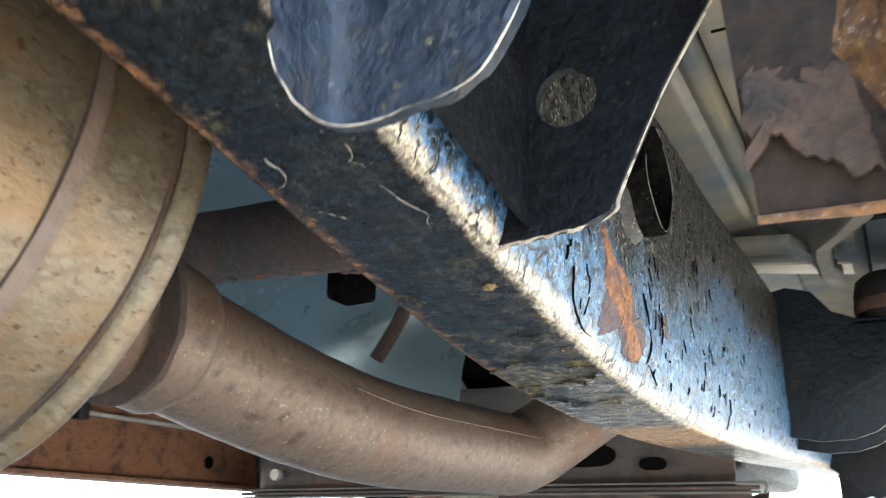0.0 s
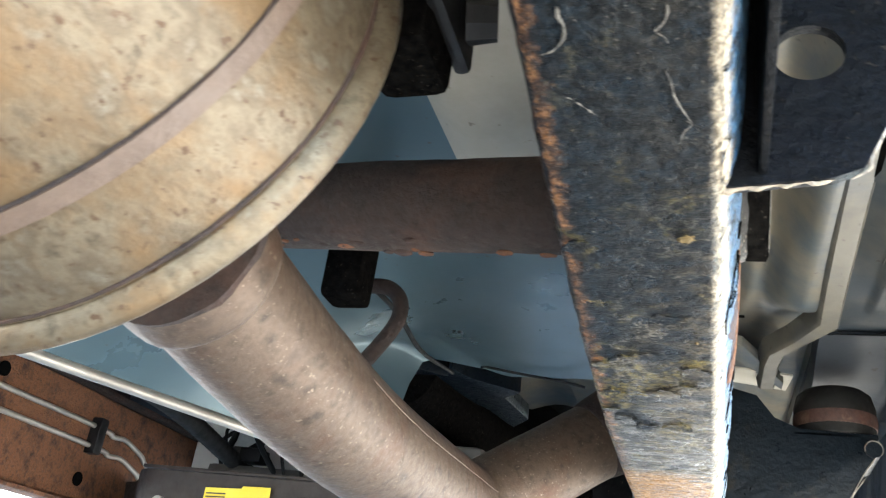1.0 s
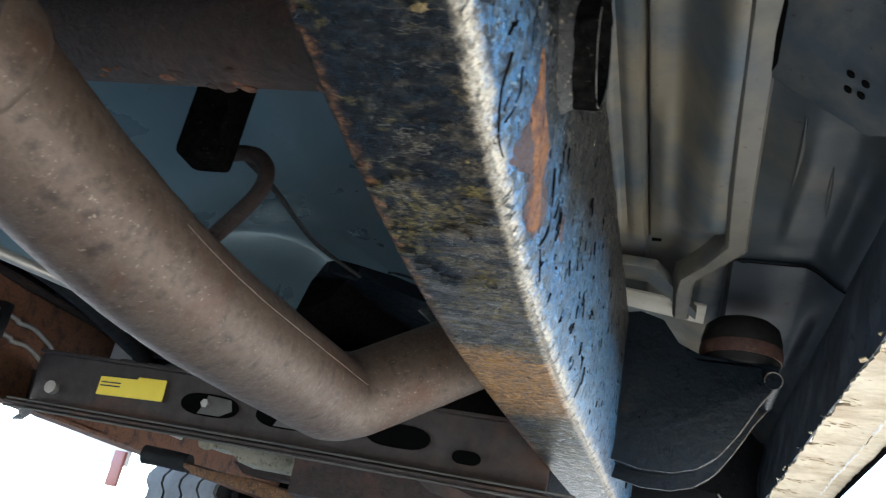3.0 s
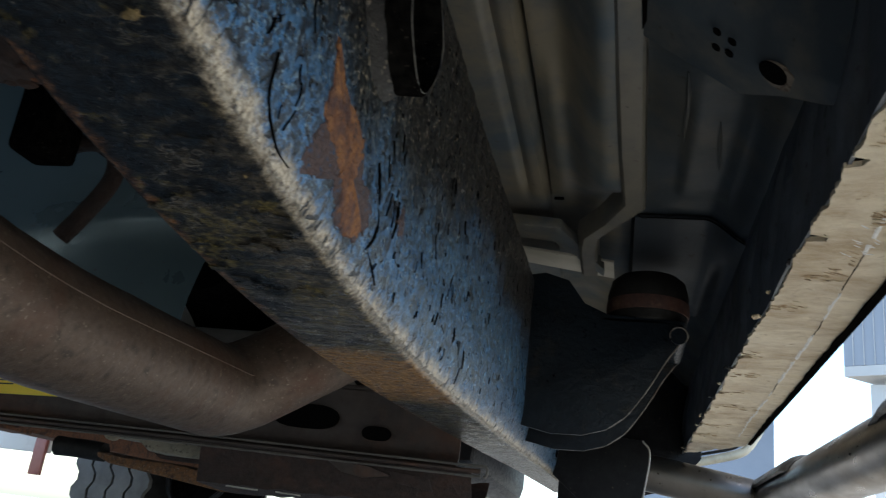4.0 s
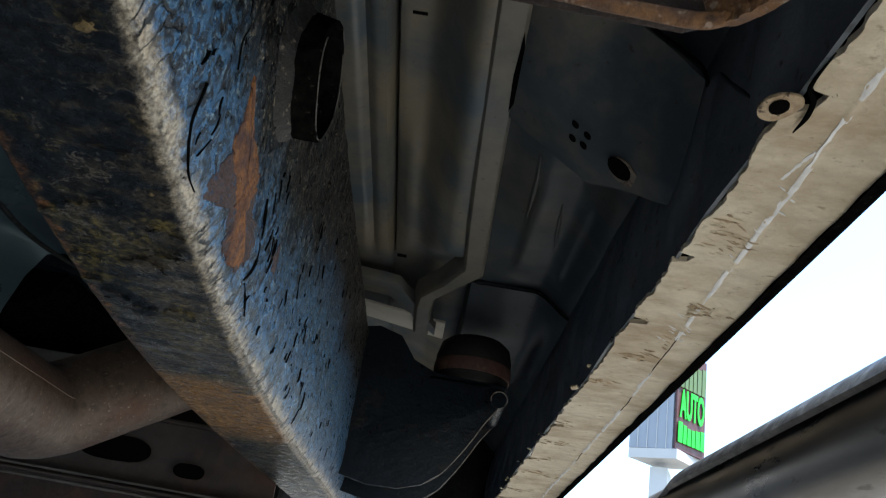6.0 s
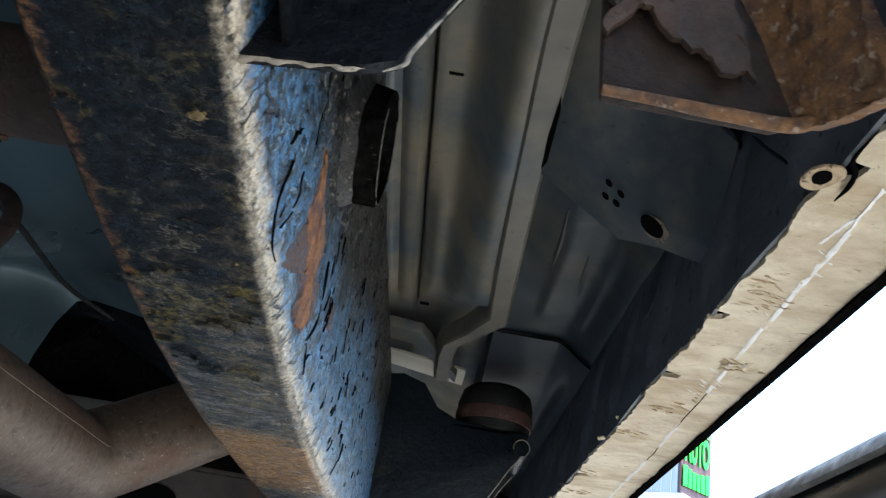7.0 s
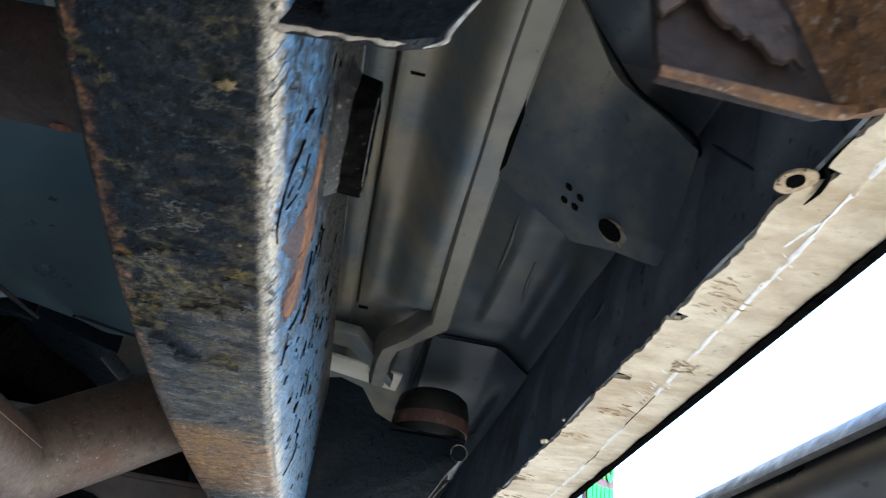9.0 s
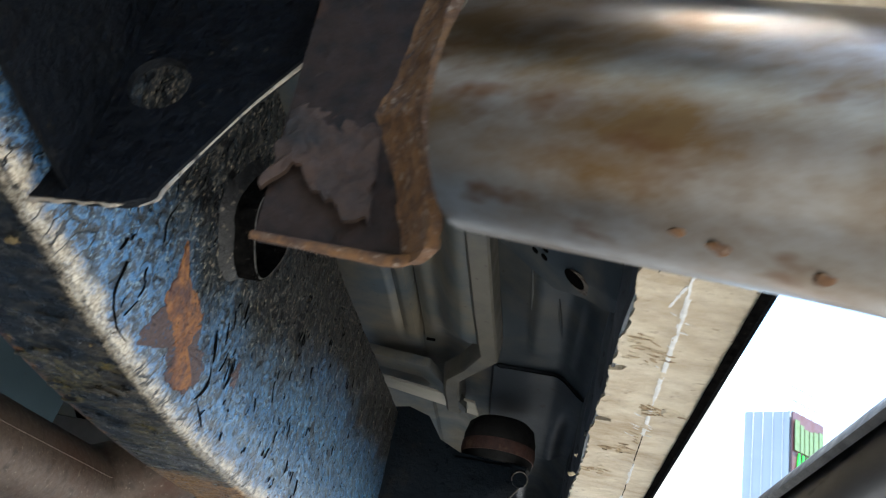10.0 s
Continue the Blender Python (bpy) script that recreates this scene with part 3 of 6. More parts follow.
def near_rail():
    rail = thing("frame_rail", "black undercoated steel frame rail, scaly, cracked and rust-stained", "frame rail")
    ys = [-1.4 + 0.05 * k for k in range(29)] + [0.05 + 0.0026 * k for k in range(1, 255)]
    while ys[-1] < 1.10:
        ys.append(ys[-1] + 0.007)
    while ys[-1] < 2.18:
        ys.append(ys[-1] + 0.03)
    bm = bmesh.new()
    rows, girth = [], []
    for y in ys:
        section = rail_section(y)
        rows.append([bm.verts.new((x, y, z)) for x, z, way in section])
        girth += [way for x, z, way in section]
    for a, b in zip(rows, rows[1:]):
        for i in range(len(a) - 1):
            bm.faces.new((a[i], a[i + 1], b[i + 1], b[i]))
        bm.faces.new((a[-1], a[0], b[0], b[-1]))
    bm.faces.new(rows[-1])
    bm.normal_update()
    for v in bm.verts:
        n = v.normal
        if n.z < 0.3 and 0.0 < v.co.y < 1.2:
            c = v.co
            h = 0.0008 * noise.fractal(Vector((c.x * 55, c.y * 90, c.z * 60)), 1.0, 2.1, 4)
            if n.z < -0.9:
                h += 0.0011 * abs(noise.fractal(Vector((c.x * 48, c.y * 105, 4)), 0.9, 2.1, 3)) * bump_step(c.y, 0.22, 0.36)
            v.co += n * h
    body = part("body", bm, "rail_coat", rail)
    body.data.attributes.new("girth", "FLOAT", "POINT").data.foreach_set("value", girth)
    # flakes of coating that lift off the underside
    rng = random.Random(4)
    for k in range(14):
        y = rng.gauss(0.365, 0.030) if k % 4 else rng.uniform(0.20, 0.48)
        x = RAIL_IN + 0.005 + 0.040 * rng.random() ** 1.6
        size, turn, lean = rng.uniform(0.0022, 0.0052), rng.uniform(0, 6.28), rng.uniform(0.10, 0.24)
        ring = []
        for q in range(15):
            a = 2 * math.pi * q / 15
            r = size * (1 + 0.75 * noise.noise(Vector((math.cos(a) * 1.4, math.sin(a) * 1.4, k * 3.7))))
            px, py = 1.35 * r * math.cos(a), r * math.sin(a)
            hang = max(0.0, px * math.cos(turn) + py * math.sin(turn)) * lean
            ring.append((x + px, y + py, smooth_table(RAIL_Z, y + py) - 0.0004 - hang))
        part("coating_flake", slab(ring, (0, 0, 0.0006)), "rail_coat", rail, "lifted flake of coating" if k == 0 else "").data.attributes.new("girth", "FLOAT", "POINT").data.foreach_set("value", [-0.02] * 30)
    # pale raised runs of sealer on the underside
    for k, run in enumerate(RUNS):
        line = [(x, y, smooth_table(RAIL_Z, y) - 0.0003) for x, y in run]
        part("sealer_run", wobble(tube(line, [0.0001, 0.0004, 0.0002, 0.00045, 0.0002, 0.0004, 0.0001], seg=7, n=44, rough=0.0004), 0.0003, 500), "dull_crust", rail, "pale raised run of old sealer" if k == 0 else "")
    # bare rust where the coating has flaked away
    core = [(0.340, 0.427), (0.350, 0.417), (0.360, 0.415), (0.375, 0.412), (0.380, 0.406), (0.378, 0.396), (0.381, 0.385), (0.392, 0.383), (0.398, 0.380), (0.384, 0.377), (0.372, 0.379), (0.368, 0.386), (0.359, 0.391), (0.349, 0.396), (0.341, 0.400), (0.340, 0.410)]
    margin = [(0.343, 0.402), (0.337, 0.392), (0.3355, 0.384), (0.340, 0.380), (0.352, 0.386), (0.362, 0.386), (0.371, 0.378), (0.384, 0.3755), (0.398, 0.3795), (0.4025, 0.388), (0.400, 0.395), (0.393, 0.399), (0.383, 0.398), (0.382, 0.408), (0.361, 0.412)]
    speck = [(0.441, 0.413), (0.443, 0.408), (0.446, 0.400), (0.438, 0.397), (0.435, 0.402)]
    for outline, out, coat, words in ((margin, 0.0, "patch_edge", "purple-brown rust scale round the bare patch"), (core, 0.0003, "patch_rust", "bare orange rust patch"), (speck, 0.0, "patch_edge", "")):
        bm = flake(outline, 0.0)
        for v in bm.verts:
            v.co.x += face_x(v.co.y, v.co.z) + 0.0004 + out
        part("rust_patch", bm, coat, rail, words)
    rng = random.Random(8)
    for x, y, r in ((-0.118, 0.262, 0.0040), (-0.1155, 0.327, 0.0024), (-0.1165, 0.318, 0.0018)):
        bm = bmesh.new()
        bmesh.ops.create_icosphere(bm, subdivisions=3, radius=1.0, matrix=Matrix.Translation((x, y, smooth_table(RAIL_Z, y) + (0.001 if x < -0.117 else 0.0015))) @ Matrix.Diagonal((r, r * rng.uniform(0.5, 0.8), 0.0016, 1)))
        part("dirt_dab", wobble(bm, 0.0022, 420), "ochre_dirt", rail, "ochre dried dirt")
    c, tilt = (RAIL_OUT, 0.391, 0.466), 0.9
    part("hole", slab(oblong((RAIL_OUT + 0.0022, c[1], c[2]), 0.047, 0.042, 36, tilt), (-0.0015, 0, 0)), "void", rail, "dark open slot")
    for name, steps, coat, words in (("sleeve_weld", ((-0.003, 1.24), (0.0008, 1.14), (0.003, 1.07), (0.0056, 1.03)), "gritty", "gritty weld round the slot"),
                                     ("hole_sleeve", ((0.004, 1.04), (0.0140, 1.0), (0.0146, 0.95), (0.012, 0.92), (-0.002, 0.92)), "soot", "ragged oval sleeve round the slot")):
        bm = bmesh.new()
        rings = []
        for x, s in steps:
            rings.append([bm.verts.new(p + Vector((0.0008 * noise.noise(p * 160), 0, 0.0014 * noise.noise(p * 90)))) for p in oblong((RAIL_OUT + x, c[1] - 0.02 * (s - 1), c[2]), 0.052 * s, 0.047 * s, 64, tilt)])
        for a, b in zip(rings, rings[1:]):
            for k in range(64):
                bm.faces.new((a[k], a[(k + 1) % 64], b[(k + 1) % 64], b[k]))
        part(name, bm, coat, rail, words)
    ring = oblong((RAIL_OUT + 0.0146, c[1], c[2]), 0.0505, 0.0455, 44, tilt)
    part("sleeve_edge", tube([ring[k % 44] for k in range(14, 50)], 0.00025, seg=8, n=60, rough=0.0003), "dull_crust", rail, "thin worn sleeve edge")
    rng = random.Random(11)
    small = []
    for k in range(130):
        y = rng.uniform(0.29, 0.62) if k % 3 else rng.uniform(0.5, 0.92)
        z = smooth_table(RAIL_Z, y) + 0.012 + 0.115 * rng.random() ** 1.3
        if 0.34 < y < 0.49 and z > 0.44 or 0.335 < y < 0.41 and 0.378 < z < 0.435:
            continue
        length, lean, w = rng.uniform(0.002, 0.008) * rng.choice((0.5, 1, 1.4)), rng.uniform(-0.35, 0.7), rng.uniform(0.00012, 0.00042)
        small.append([(y - lean * length / 2, z + length / 2, 0.0001), (y + rng.uniform(-0.001, 0.001), z, w), (y + lean * length / 2, z - length / 2, 0.0001)])
    for k, line in enumerate(CRACKS + small):
        part("crack", crack_sliver(line), "void", rail, "open crack in the coating" if k == 0 else "")
    for y, z in ((1.261, 0.424), (1.422, 0.428)):
        part("drain_slot", slab([(face_x(y, z) + 0.0012, y + 0.010 * math.cos(q) + 0.004 * math.sin(q), z + 0.006 * math.sin(q)) for q in [2 * math.pi * k / 16 for k in range(16)]], (-0.003, 0, 0)), "void", rail, "small dark slot")
    return rail


CRACKS = [
    [(0.3035, 0.399, 0.0003), (0.3055, 0.389, 0.0005), (0.310, 0.3845, 0.0006), (0.3155, 0.3815, 0.0006), (0.323, 0.3785, 0.0005), (0.332, 0.3775, 0.0002)],
    [(0.320, 0.434, 0.0002), (0.317, 0.425, 0.0005), (0.321, 0.417, 0.0002)],
    [(0.400, 0.412, 0.0003), (0.405, 0.404, 0.0009), (0.408, 0.398, 0.0003)],
    [(0.408, 0.396, 0.0003), (0.412, 0.390, 0.0010), (0.411, 0.384, 0.0008), (0.407, 0.379, 0.0002)],
    [(0.432, 0.407, 0.0003), (0.434, 0.400, 0.0011), (0.432, 0.393, 0.0003)],
    [(0.410, 0.379, 0.0002), (0.420, 0.376, 0.0008), (0.430, 0.372, 0.0002)],
]


def crack_sliver(line):
    """A long open crack on the rail's outer face, with a ragged edge."""
    bm = bmesh.new()
    pts = spline([(y, z, w) for y, z, w in line], 14)
    rows = []
    for p in pts:
        w = p.z * (1 + 0.5 * noise.noise(p * 400))
        rows.append([bm.verts.new((face_x(p.x, p.y) + 0.0006 + h, p.x + s * w, p.y)) for s, h in ((-1.6, -0.003), (-1, 0.0), (1, 0.0), (1.6, -0.003))])
    for a, b in zip(rows, rows[1:]):
        for k in range(3):
            bm.faces.new((a[k], a[k + 1], b[k + 1], b[k]))
    return bm


def face_x(y, z):
    """The rail's outer surface at a height."""
    s = 1 - (z - smooth_table(RAIL_Z, y)) / ROUND_Z
    return drift(y) + (RAIL_OUT - ROUND_X * (1 - math.sqrt(1 - min(1, s) ** 2)) if s > 0 else RAIL_OUT)


def flake(outline, x):
    """A thin uneven flake on the plane of constant x."""
    cy = sum(p[0] for p in outline) / len(outline)
    cz = sum(p[1] for p in outline) / len(outline)
    bm = bmesh.new()
    rings = []
    loop = spline([(a, b, 0) for a, b in outline + outline[:1]], 10 * len(outline))[:-1]
    pts = [(p.x + 0.0034 * noise.fractal(Vector((p.x * 340, p.y * 340, 1)), 0.8, 2.1, 5), p.y + 0.0034 * noise.fractal(Vector((p.x * 340, p.y * 340, 5)), 0.8, 2.1, 5)) for p in loop]
    for s, h in ((1.0, -0.0014), (0.97, -0.0002), (0.8, 0.0002), (0.5, 0.0004), (0.2, 0.0002)):
        rings.append([bm.verts.new((x + h + 0.0003 * noise.noise(Vector((py * 200, pz * 200, 0))), cy + (py - cy) * s, cz + (pz - cz) * s)) for py, pz in pts])
    for a, b in zip(rings, rings[1:]):
        for i in range(len(a)):
            bm.faces.new((a[i], a[(i + 1) % len(a)], b[(i + 1) % len(a)], b[i]))
    bm.faces.new(rings[-1])
    return bm


def oblong(c, length, height, n, tilt):
    out = []
    for k in range(n):
        a = 2 * math.pi * k / n
        ca, sa = math.cos(a), math.sin(a)
        e = lambda v: math.copysign(abs(v) ** 0.7, v)
        y, z = e(ca) * length / 2, e(sa) * height / 2
        out.append(Vector((c[0], c[1] + y * math.cos(tilt) - z * math.sin(tilt), c[2] + y * math.sin(tilt) + z * math.cos(tilt))))
    return out


near_rail()


# ---- step bracket on the rail ----
def step_bracket():
    br = thing("step_bracket", "black painted steel step bracket bolted on the frame rail", "bracket")
    part("front_plate", plate_with_hole(0.244, 0.390, -0.066, (-0.0825, 0.4385), 0.0106), "bracket_black", br)
    part("worn_edge", tube([(-0.073, 0.246, 0.3935), (-0.068, 0.246, 0.397), (-0.066, 0.246, 0.4035), (-0.050, 0.246, 0.4355), (-0.030, 0.246, 0.4675)], [0.0002, 0.0005, 0.0006, 0.0005, 0.0006], seg=8, n=80, rough=0.0006), "crust", br, "bright worn edge")
    part("dusty_edge", wobble(tube([(-0.1125 + 0.0027 * k, 0.2455, 0.3900 + 0.00022 * k + 0.0006 * math.sin(2.1 * k)) for k in range(14)], [0.0004, 0.0010, 0.0007, 0.0011, 0.0008, 0.0010, 0.0005], seg=8, n=70, rough=0.0006), 0.0004, 300), "crust", br, "dusty lower edge")
    part("web", wobble(slab([(-0.0995, 0.0, 0.456), (-0.0985, 0.122, 0.421), (-0.0985, 0.18, 0.408), (-0.0985, 0.246, 0.394), (-0.0985, 0.246, 0.52), (-0.0985, 0.122, 0.53), (-0.0995, 0.0, 0.56)], (0.003, 0, 0), 0.001), 0.0006, 70), "bracket_black", br)
    def rear(u, v):
        path = [(-0.0988, 0.114), (-0.0986, 0.121), (-0.0982, 0.1275), (-0.0962, 0.1325), (-0.0915, 0.1350), (-0.082, 0.1357), (-0.068, 0.1360), (-0.056, 0.1362), (-0.047, 0.1364)]
        p = spline([(x, y, 0) for x, y in path], 60)[min(60, int(round(u * 60)))]
        foot = lerp_table([(0, 0.392), (0.06, 0.386), (0.14, 0.383), (0.30, 0.3815), (0.55, 0.3815), (0.72, 0.3838), (0.80, 0.388), (0.875, 0.397), (1.0, 0.425)], u)
        lump = 0.0007 * noise.fractal(Vector((p.x * 110, p.y * 110, v * 14)), 1.0, 2.0, 3)
        return (p.x + lump, p.y + lump, foot + (0.50 - foot) * v ** 1.5)
    part("rear_plate", sheet(rear, 60, 40, 0.005, (0, 0.7, 0)), "rear_coat", br, "lumpy black coated rear plate")
    part("worn_edge", tube([rear(k / 20, 0) for k in range(20)], 0.00022, seg=8, n=50, rough=0.0004), "crust", br, "dusty worn edge")


def plate_with_hole(y, z0, x1, c, r):
    """A plate in the plane of constant y with a round hole."""
    out = [(-0.113, z0), (x1 - 0.012, z0 + 0.003), (x1 - 0.004, z0 + 0.006), (x1, z0 + 0.014), (x1 + 0.016, z0 + 0.046), (x1 + 0.036, z0 + 0.078), (x1 + 0.036, z0 + 0.13), (-0.113, z0 + 0.13)]
    bm = bmesh.new()
    n = 40
    angles = [2 * math.pi * k / n for k in range(n)]

    def edge(a):
        d = Vector((math.cos(a), math.sin(a)))
        best = None
        for p, q in zip(out, out[1:] + out[:1]):
            p, q = Vector(p) - Vector(c), Vector(q) - Vector(c)
            e = q - p
            den = d.x * e.y - d.y * e.x
            if abs(den) < 1e-9:
                continue
            s = (p.x * e.y - p.y * e.x) / den
            u = (p.x * d.y - p.y * d.x) / den
            if s > 0 and -1e-6 <= u <= 1 + 1e-6 and (best is None or s < best):
                best = s
        return Vector(c) + d * best
    for x, z in out:
        angles.append(math.atan2(z - c[1], x - c[0]) % (2 * math.pi))
    angles = sorted(set(round(a, 5) for a in angles))
    loops = []
    for dy in (0.0, 0.004):
        loops.append(([bm.verts.new((c[0] + r * math.cos(a), y + dy, c[1] + r * math.sin(a))) for a in angles], [bm.verts.new((edge(a).x, y + dy, edge(a).y)) for a in angles]))
    n = len(angles)
    for i in range(n):
        j = (i + 1) % n
        (hi, ho), (ki, ko) = loops
        bm.faces.new((hi[i], hi[j], ho[j], ho[i]))
        bm.faces.new((ki[i], ko[i], ko[j], ki[j]))
        bm.faces.new((hi[i], ki[i], ki[j], hi[j]))
        bm.faces.new((ho[i], ho[j], ko[j], ko[i]))
    return bm


step_bracket()


# ---- side step: long tube, pads, arms ----
def side_step():
    st = thing("side_step", "dark oval steel side step tube with black pads beside the sill", "side step")
    part("tube", tube([(0.222, -1.2, 0.400), (0.222, 0.4, 0.400), (0.222, 1.6, 0.400), (0.219, 1.82, 0.402), (0.17, 1.92, 0.41)], 0.0305, seg=32, n=60, oval=1.0), "step_dark", st, "stained steel step tube")
    for y0, y1 in ((0.25, 0.875), (1.22, 1.72)):
        def pad(u, v):
            a = math.pi * (0.12 + 0.76 * u)
            y = y0 + (y1 - y0) * v
            lift = 0.006 * min(1, 14 * min(v, 1 - v))
            return (0.222 + (0.031 + lift) * math.cos(a), y, 0.400 + (0.031 + lift) * math.sin(a))
        part("pad", sheet(pad, 14, 30, 0.004), "trim", st, "black ribbed step pad")
    # near arm with its rusty end plate
    arm = part("arm", tube([(0.034, 0.1875, 0.4025), (0.10, 0.170, 0.3894), (0.17, 0.152, 0.376), (0.222, 0.138, 0.385)], 0.0284, seg=40, n=30, smooth=True), "chrome", st, "stained steel step arm")
    part("arm", tube([(-0.10, 1.50, 0.435), (0.05, 1.50, 0.42), (0.222, 1.50, 0.395)], 0.028, seg=24, n=12), "step_dark", st)
    part("end_plate", end_plate(), "plate_rust", st, "flaking rusty end plate")
    part("end_flange", end_flange(), "flange_rust", st, "thick orange rusted flange")
    part("scale", scale_flake(), "scale", st, "lifting rust scale")
    part("rust_edge", tube([(-0.024, 0.218, 0.3765), (0.000, 0.218, 0.3755), (0.014, 0.218, 0.3752), (0.020, 0.217, 0.377)], 0.0016, seg=10, n=40, rough=0.0012), "flange_rust", st, "orange rusted edge")
    for x, y, z, r in ((0.0844, 0.168, 0.3642, 0.0030), (0.1033, 0.1662, 0.3601, 0.0028), (0.0765, 0.1677, 0.3662, 0.002)):
        bm = bmesh.new()
        bmesh.ops.create_icosphere(bm, subdivisions=3, radius=1.0, matrix=Matrix.Translation((x, y, z)) @ Matrix.Diagonal((r, r * 0.6, r * 0.35, 1)))
        part("rust_blister", wobble(bm, r * 0.25, 300), "flange_rust", st)


def front_gusset():
    g = thing("front_gusset", "black steel gusset plate beside the front step arm", "bracket")
    part("plate", slab([(-0.10, 1.45, 0.47), (0.030, 1.45, 0.462), (0.042, 1.45, 0.440), (0.031, 1.45, 0.365), (-0.044, 1.45, 0.355), (-0.10, 1.45, 0.40)], (0, 0.006, 0), 0.001), "black_steel", g)
    part("worn_edge", tube([(0.030, 1.45, 0.462), (0.041, 1.45, 0.440), (0.031, 1.45, 0.365)], 0.0015, seg=8, n=16), "edge_bare", g, "bright side edge")
    part("backing", slab([(-0.10, 1.60, 0.35), (0.085, 1.60, 0.41), (0.128, 1.60, 0.462), (0.13, 1.60, 0.60), (-0.10, 1.60, 0.62)], (0, 0.01, 0), 0.001), "black_steel", g)


def end_plate():
    y = 0.219
    out = [(-0.024, y, 0.3765), (0.012, y, 0.3755), (0.0165, y, 0.377), (0.0135, y, 0.386), (0.008, y, 0.403), (-0.001, y, 0.420), (0.002, y, 0.435), (0.004, y, 0.464), (0.006, y, 0.50), (-0.030, y, 0.50), (-0.0265, y, 0.42)]
    return wobble(slab(out, (0, 0.004, 0), 0.001), 0.0006, 90)


def end_flange():
    """The plate's side, bent round towards the arm."""
    tab = [(0.3762, 0.0160, 0.0245), (0.386, 0.0130, 0.0245), (0.403, 0.0072, 0.0195), (0.420, -0.0015, 0.0160), (0.435, 0.0018, 0.0150), (0.464, 0.004, 0.0162), (0.50, 0.006, 0.018)]

    def s(u, v):
        k = v * 6
        i = min(5, int(k))
        p, q = tab[i], tab[i + 1]
        z, x0, x1 = [p[n] + (q[n] - p[n]) * (k - i) for n in range(3)]
        return (x0 + (x1 - x0) * u, 0.2192 - 0.0195 * u ** 1.4, z - 0.0085 * u * (1 if v > 0.05 else 0.6))
    return wobble(wobble(sheet(s, 26, 90, 0.0035, (1, 0, 0)), 0.0012, 90), 0.0007, 330)


def scale_flake():
    """Lifting scale: a ragged sheet whose lower edge stands off the plate."""
    def s(u, v):
        x = -0.0245 + (0.031 - 0.006 * v) * u
        low = 0.3885 + 0.006 * math.sin(5 * u + 0.6) + 0.005 * noise.fractal(Vector((u * 7, 0.5, 2)), 1.0, 2.2, 4)
        top = 0.424
        side = 0.002 * noise.fractal(Vector((v * 6, u * 2, 9)), 1.0, 2.0, 3)
        off = 0.0020 - 0.0040 * v ** 2 + 0.0018 * (1 - v) ** 2 + 0.0012 * noise.fractal(Vector((u * 6, v * 5, 4)), 1.0, 2.0, 4)
        return (x + side, 0.2185 - off, low + (top - low) * v)
    return sheet(s, 34, 24, 0.0016, (0, 1, 0))


side_step()
front_gusset()


